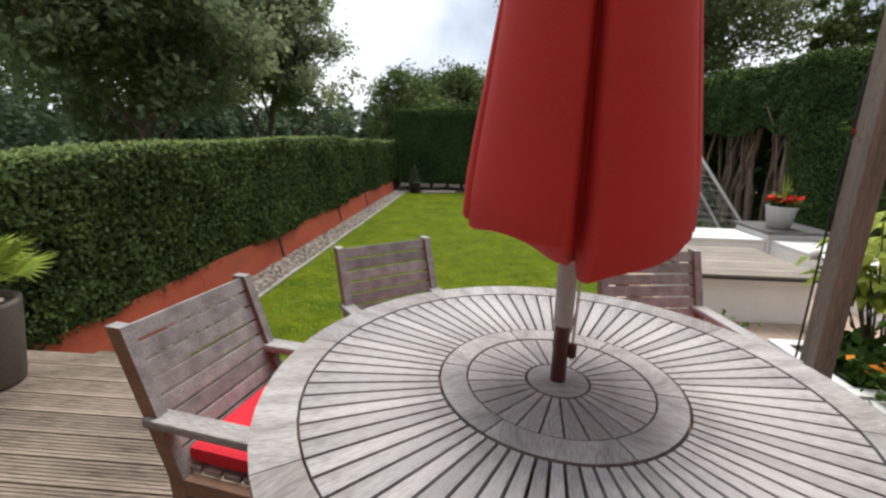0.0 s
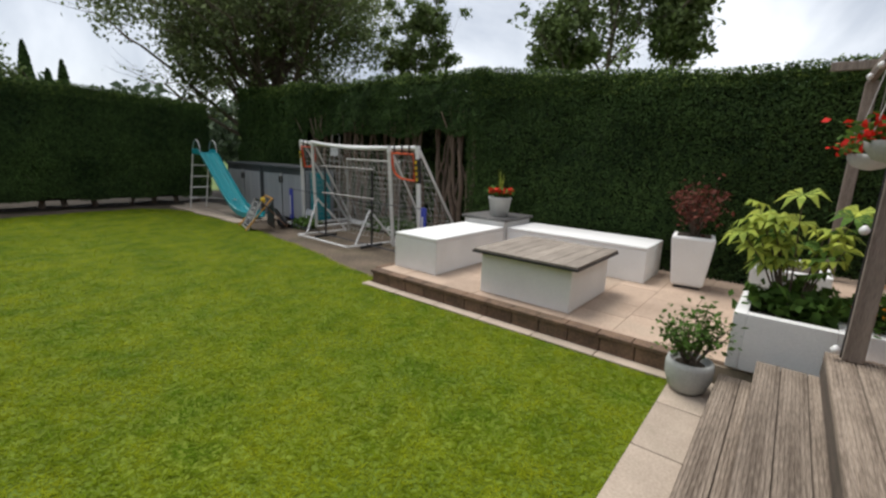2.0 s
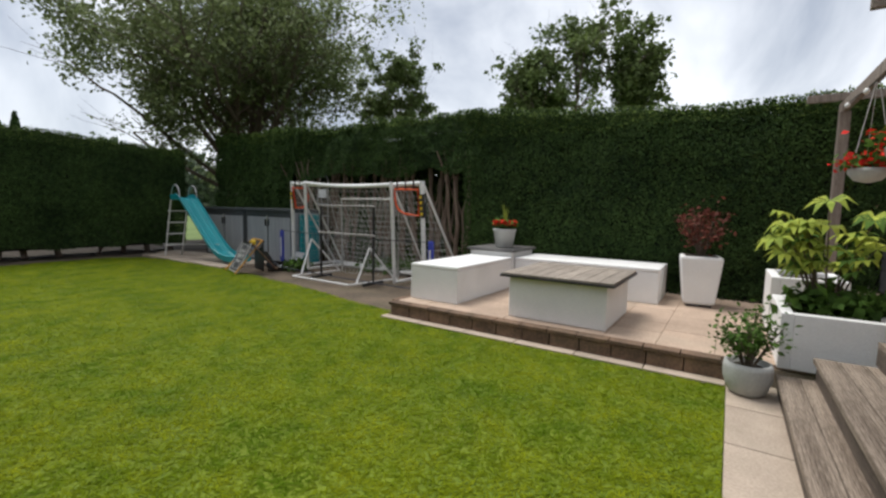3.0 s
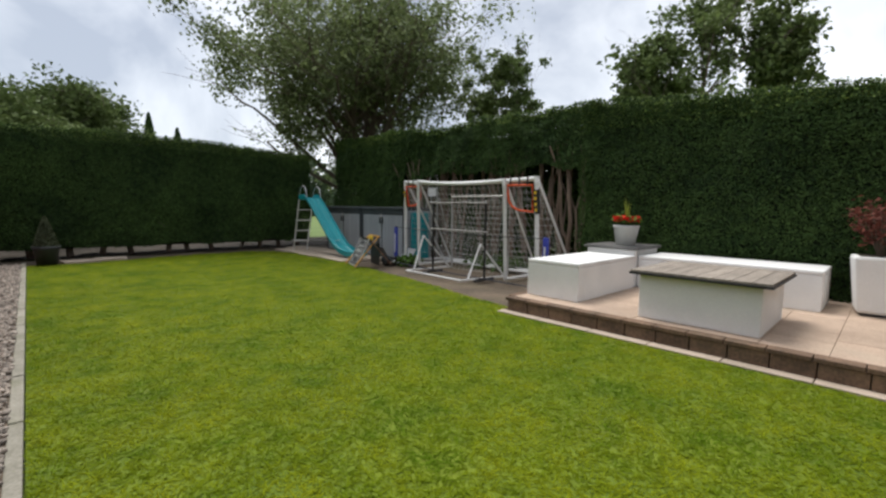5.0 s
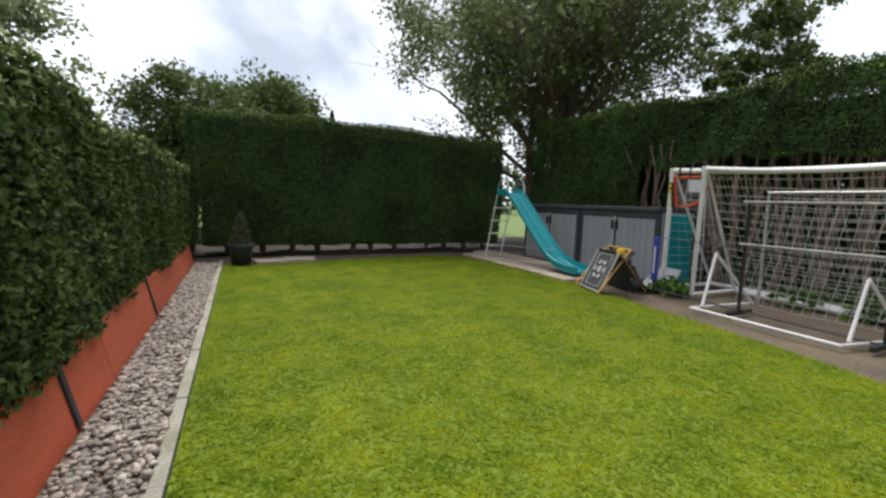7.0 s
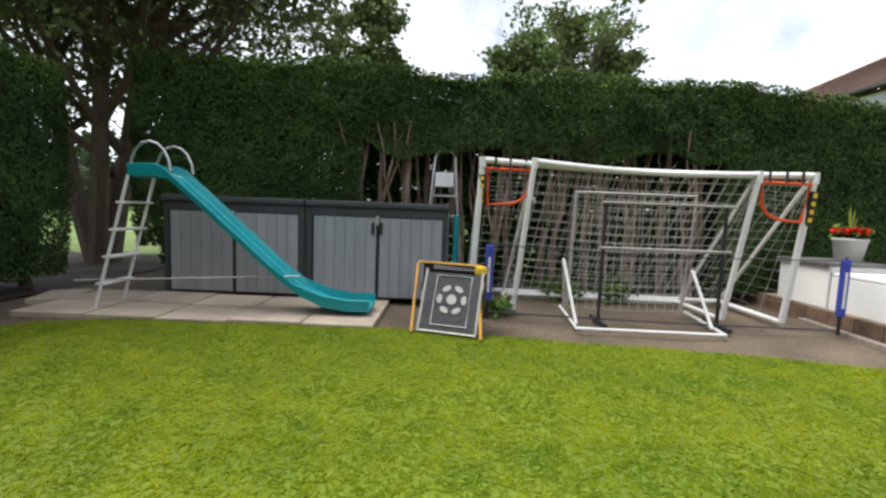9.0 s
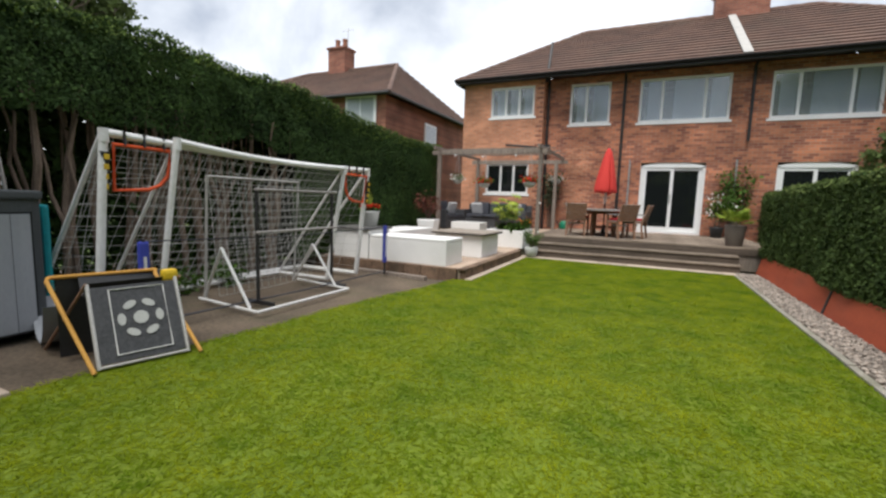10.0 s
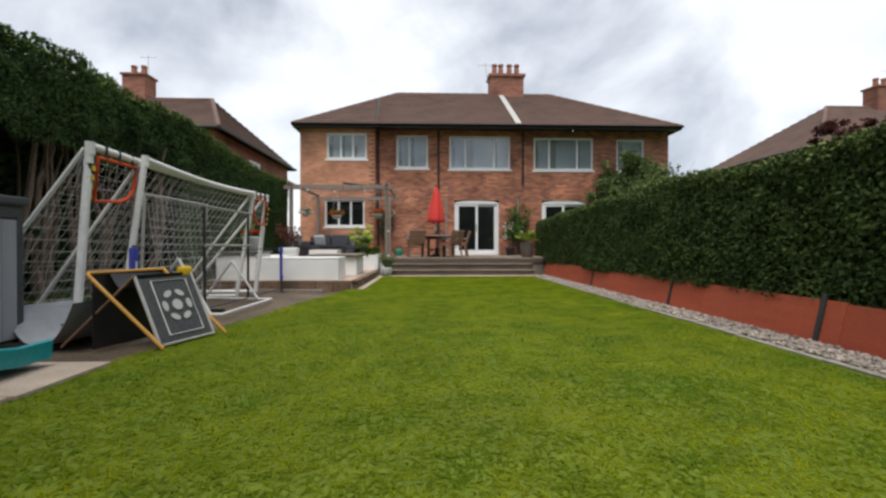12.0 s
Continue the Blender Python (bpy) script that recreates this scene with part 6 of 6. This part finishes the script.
# training rebounder of pale tube inside the goals
rb = thing("rebounder_frame", "pale tube training rebounder standing in the goal", "rebounder")
part("ground_frame", tube([(4.6, 8.62, 0.03), (3.53, 8.78, 0.03), (3.57, 10.3, 0.03), (4.65, 10.2, 0.03)], 0.018, 8), PVC, rb)
part("upper_frame", tube([(4.65, 10.12, 0.03), (4.6, 10.1, 1.5), (4.6, 8.6, 1.5), (4.65, 8.65, 0.03)], 0.02, 8), GREY_STEEL, rb)
part("strut", tube([(3.73, 8.8, 0.04), (4.1, 8.85, 0.62)], 0.018, 8), PVC, rb)
part("strut", tube([(3.73, 10.26, 0.04), (4.05, 10.35, 0.7)], 0.018, 8), PVC, rb)
part("strut", tube([(4.1, 8.85, 0.62), (4.6, 8.7, 0.03)], 0.018, 8), PVC, rb)
part("strut", tube([(4.05, 10.35, 0.7), (4.62, 10.16, 0.03)], 0.018, 8), PVC, rb)
part("net", net_sheet((4.6, 8.62, 1.48), (4.6, 10.08, 1.48), (4.3, 10.2, 0.1), (4.3, 8.72, 0.1), 14, 14, 0.003), NET, rb, kind="stuff")
hd = thing("hurdle_stand", "black steel stand with two pale wooden rails", "stand")
for y in (8.62, 9.95):
    part("upright", B(3.935, y - 0.015, 0.05, 3.965, y + 0.015, 1.38, 0.004), BLACK, hd)
    part("foot", B(3.7, y - 0.02, 0, 4.2, y + 0.02, 0.05, 0.006), BLACK, hd)
for z in (1.36, 0.86):
    part("rail", tube([(3.92, 8.55, z), (3.92, 10.0, z)], 0.017, 8), TEAK, hd, "pale wooden rail")

OCHRE = material("ochre_tube", (0.62, 0.32, 0.05), (0.45, 0.22, 0.03), rough=0.55, scale=5, fine=60, bump=0.08)
# folding target board
fb = thing("target_board", "folding dark net target board with a pale ball pattern", "target board", (3.2, 11.67, 0), -16)
TILT = 25
mt = pose(0, 0, 0, 0, TILT, 0)


def on_board(piece):
    return [mt @ Vector(v) for v in piece[0]], piece[1]


part("panel", B(-0.004, -0.275, 0.05, 0.004, 0.275, 0.63, 0, mt), RATTAN, fb, "dark mesh panel")
for s in (-1, 1):
    part("side_bar", on_board(tube([(0, s * 0.29, 0.02), (0, s * 0.29, 0.66)], 0.014, 8)), GREY_STEEL, fb, "grey steel side bar")
part("bottom_bar", on_board(tube([(0, -0.29, 0.03), (0, 0.29, 0.03)], 0.011, 8)), GREY_STEEL, fb)
part("pale_outline", on_board(tube([(-0.009, -0.19, 0.1), (-0.009, 0.17, 0.1), (-0.009, 0.17, 0.6), (-0.009, -0.19, 0.6)], 0.006, 5, closed=True)), PVC, fb)
for k in range(7):
    a = k * math.pi / 3
    c = Vector((-0.008, -0.01 + 0.125 * math.cos(a), 0.36 + 0.125 * math.sin(a))) if k < 6 else Vector((-0.008, -0.01, 0.36))
    along, out = Vector((0, -math.sin(a), math.cos(a))), Vector((0, math.cos(a), math.sin(a)))
    ra, rb = (0.048, 0.028) if k < 6 else (0.052, 0.052)
    vs = [mt @ (c + Vector((dx, 0, 0)) + along * ra * math.sin(t) + out * rb * math.cos(t)) for dx in (0, -0.004) for t in [2 * math.pi * j / 10 for j in range(10)]]
    fs = [tuple(range(10)), tuple(range(10, 20))[::-1]] + [(j, (j + 1) % 10, 10 + (j + 1) % 10, 10 + j) for j in range(10)]
    part("ball_patch", (vs, fs), POT_GREY, fb)
for foot_y, top_x, top_y in ((0.33, 0.545, 0.488), (-0.36, 0.515, -0.2)):
    part("side_leg", tube([(-0.06, foot_y, 0.02), (top_x - 0.03, top_y * 0.97 + foot_y * 0.03, 0.61), (top_x, top_y - 0.02, 0.632)], 0.015, 8), OCHRE, fb, "ochre yellow side tube")
    part("back_leg", tube([(0.27, foot_y * 0.9, 0.6), (0.8, top_y, 0.02)], 0.012, 8), TEAK_BROWN, fb, "dull brown rear leg")
part("top_tube", tube([(0.545, 0.468, 0.632), (0.515, -0.22, 0.632)], 0.015, 8), OCHRE, fb)
part("yellow_pad", B(0.27, -0.32, 0.56, 0.36, -0.2, 0.66, 0.03), YELLOW, fb)
vs, fs = [], []
for i in range(17):
    t = i / 16
    x, zz = 0.28 + 0.25 * t, 0.6 - 0.12 * math.sin(math.pi * t) + 0.02 * t
    for y in (-0.3, 0.3):
        for d in (0, 0.006):
            vs.append((x, y, zz + d))
for i in range(16):
    o, p = 4 * i, 4 * i + 4
    fs += [(o + 1, o + 3, p + 3, p + 1), (o, p, p + 2, o + 2), (o, o + 1, p + 1, p), (o + 2, p + 2, p + 3, o + 3)]
part("back_net", (vs, fs), BLACK, fb, "black netting slung between the tubes")
part("rear_net", B(0.0, -0.3, 0.0, 0.006, 0.3, 0.64, 0, pose(0.545, 0.13, 0.0, 0, 0, 0)), BLACK, fb, "black netting hanging behind")
mat_sheet = thing("rubber_mat", "sagging grey plastic sheet slumped against the shed", "plastic sheet", (3.2, 11.67, 0), -16)
vs, fs = [], []
for i in range(21):
    t = i / 20
    x, zz = 0.66 + 0.78 * t, 0.02 + 0.36 * max(0, 1 - t / 0.45) ** 2 + 0.3 * max(0, (t - 0.62) / 0.38) ** 2
    for y in (-0.1, 0.5):
        for d in (0, 0.008):
            vs.append((x, y, zz + d))
for i in range(20):
    o, p = 4 * i, 4 * i + 4
    fs += [(o + 1, o + 3, p + 3, p + 1), (o, p, p + 2, o + 2), (o, o + 1, p + 1, p), (o + 2, p + 2, p + 3, o + 3)]
part("sheet", (vs, fs), GREY_PANEL, mat_sheet)
solo("football", mesh_from(*lathe([(0.0, -0.11), (0.06, -0.093), (0.097, -0.05), (0.11, 0), (0.097, 0.05), (0.06, 0.093), (0.0, 0.11)], 16), "football", True), CHARCOAL, "dark football on the bare earth", "ball", m=pose(3.95, 11.5, 0.1))

# ---- storage sheds, slide, ladders ----
shed_slabs = thing("slab_path", "uneven pale concrete slabs along the sheds", "paving", kind="structure")
rng2 = random.Random(12)
for i in range(5):
    for j in range(2):
        y0 = 12.4 + i * 0.74
        x0 = 3.36 + j * 0.62 + 0.02 * (i % 2)
        part("slab", B(x0, y0, -0.04, x0 + 0.6, y0 + 0.72, 0.026 + rng2.uniform(-0.008, 0.008), 0.008), CONCRETE, shed_slabs)
for k, (x, y, r) in enumerate(((-1.0, 15.75, 8), (-0.45, 15.95, -6), (4.2, 16.3, 20))):
    part("slab", B(-0.3, -0.22, -0.03, 0.3, 0.22, 0.03, 0.008), CONCRETE, shed_slabs, m=pose(x, y, 0.0, 0, 0, r))


def shed_unit(y0, y1, label):
    s = thing("storage_shed", label, "shed", (4.62, y0, 0), group="storage sheds")
    w, d, h = y1 - y0, 0.85, 1.2
    for y in (0.0, w - 0.06):
        part("corner_post", B(0, y, 0.02, 0.06, y + 0.06, h, 0.006), CHARCOAL, s)
    part("carcass", B(0.03, 0.062, 0.03, d, w - 0.062, h), CHARCOAL, s)
    part("lid", B(-0.05, -0.01, h, d + 0.03, w + 0.01, h + 0.075, 0.02), CHARCOAL, s, "dark charcoal lid")
    part("header", B(-0.012, 0.06, h - 0.11, 0.029, w - 0.06, h - 0.002, 0.004), CHARCOAL, s)
    half = (w - 0.12) / 2
    for k in range(2):
        door = part("door", B(0.004, 0.063 + k * half, 0.05, 0.029, 0.06 + (k + 1) * half - 0.012, h - 0.115, 0.004), CHARCOAL, s)
        n = 6
        for j in range(n):
            a = 0.075 + k * half + (half - 0.045) * j / n
            part("plank", B(-0.012, a, 0.06, 0.003, a + (half - 0.045) / n - 0.004, h - 0.125, 0.003), GREY_PANEL, door)
        yy = 0.06 + half + (-0.07 if k == 0 else 0.035)
        part("handle", B(-0.045, yy, 0.86, -0.012, yy + 0.035, 1.02, 0.01), BLACK, door)
    part("hasp", B(-0.03, w / 2 - 0.02, 0.98, -0.0125, w / 2 + 0.02, 1.1, 0.005), GREY_STEEL, s)
    for y in (0.0, w - 0.005):
        for j in range(6):
            part("side_plank", B(0.062 + j * 0.13, y - 0.006 if y == 0 else y + 0.006, 0.04, 0.062 + (j + 1) * 0.13 - 0.005, y + 0.055 if y == 0 else y + 0.012, h - 0.01), GREY_PANEL, s)
    return s


shed_unit(11.68, 13.48, "grey plastic storage shed with charcoal frame and lid")
shed_unit(13.52, 15.32, "grey plastic storage shed with double doors behind the slide")
solo("toboggan", B(-0.03, -0.25, 0, 0.03, 0.25, 1.15, 0.025), TEAL, "teal plastic sheet leaning on the shed end", "plastic sheet", m=pose(5.0, 11.57, 0.0, 0, 0, 86))

sl = thing("slide", "turquoise plastic garden slide with a metal ladder", "slide")
prof = [(15.02, 1.46), (14.75, 1.47), (14.62, 1.44), (14.3, 1.16), (13.9, 0.8), (13.5, 0.44), (13.25, 0.25), (13.0, 0.14), (12.75, 0.1), (12.5, 0.1)]
cross = [(-0.22, 0.1), (-0.2, 0.11), (-0.18, 0.02), (-0.11, 0.0), (-0.09, 0.03), (-0.07, 0.03), (-0.05, 0.0), (0.05, 0.0), (0.07, 0.03), (0.09, 0.03), (0.11, 0.0), (0.18, 0.02), (0.2, 0.11), (0.22, 0.1), (0.21, -0.02), (0.0, -0.03), (-0.21, -0.02)]
vs, fs = [], []
for i, (y, z) in enumerate(prof):
    x = 3.82 + 0.08 * (i / 9)
    for cx, cz in cross:
        vs.append((x + cx, y + (0.5 * cz if 1 < i < 7 else 0), z + cz))
n = len(cross)
for i in range(len(prof) - 1):
    for k in range(n):
        fs.append((i * n + k, (i + 1) * n + k, (i + 1) * n + (k + 1) % n, i * n + (k + 1) % n))
fs += [tuple(range(n)), tuple(range((len(prof) - 1) * n, len(prof) * n))[::-1]]
part("chute", mesh_from(vs, fs, "chute"), TEAL, sl, "turquoise plastic chute")
for x in (3.62, 4.02):
    pts = [(x, 15.0 - 0.3 * (1 - math.cos(math.pi * k / 8)) / 2 * 1.4, 1.5 + 0.3 * math.sin(math.pi * k / 8)) for k in range(9)]
    part("hand_rail", tube(pts, 0.014, 8), STEEL, sl, "steel hand hoop")
    part("ladder_rail", tube([(x, 15.02, 1.45), (x, 15.42, 0.0)], 0.016, 8), PVC, sl)
for k in range(4):
    t = 0.2 + 0.2 * k
    part("rung", B(3.6, 15.42 - 0.4 * t - 0.05, 1.45 * t - 0.012, 4.04, 15.42 - 0.4 * t + 0.05, 1.45 * t + 0.012, 0.005), PVC, sl, "pale yellow step")
part("brace_rod", tube([(3.7, 15.7, 0.3), (3.85, 13.3, 0.42)], 0.01, 6), GREY_STEEL, sl)

lad = thing("step_ladder", "pale aluminium step ladder behind the storage shed", "step ladder")
part("rail", joined(tube([(5.45, 11.46, 0), (5.6, 11.62, 1.98), (5.6, 11.66, 2.06), (5.6, 11.87, 2.06), (5.6, 11.91, 1.98), (5.45, 12.07, 0)], 0.016, 8)), STEEL, lad)
part("rear_rail", joined(tube([(5.95, 11.38, 0), (5.64, 11.62, 1.6)], 0.014, 8), tube([(5.95, 12.12, 0), (5.64, 11.9, 1.6)], 0.014, 8)), STEEL, lad)
part("platform", B(5.545, 11.63, 1.55, 5.575, 11.9, 1.76, 0.01), PVC, lad, "white top platform")
for k in range(5):
    t = 0.12 + 0.15 * k
    part("step", B(5.42 + 0.15 * t, 11.475 + 0.155 * t, 1.95 * t, 5.52 + 0.15 * t, 12.055 - 0.155 * t, 1.95 * t + 0.025, 0.004), STEEL, lad)
for k, (x, y) in enumerate(((2.75, 7.5),)):
    solo("edging_plank", B(0, -0.05, -0.05, 1.5, 0.05, 0.02, 0.008), POST_WOOD, "old weathered timber plank lying on the earth", "plank", "old planks", m=pose(x + 0.35, y - 0.25, 0, 0, 0, -4 + 3 * k))
log = bush("weed_clump", "low green weeds on the bare earth by the shed", (4.3, 11.2, 0), rng, 12, 0.15, 0.12, 0.3, MID_LEAF, 0.05, 12, 0.06)
bush("weed_clump", "low green weeds under the hedge stems", (5.5, 9.6, 0), rng, 20, 0.3, 0.14, 0.8, MID_LEAF, 0.06, 16, 0.08)
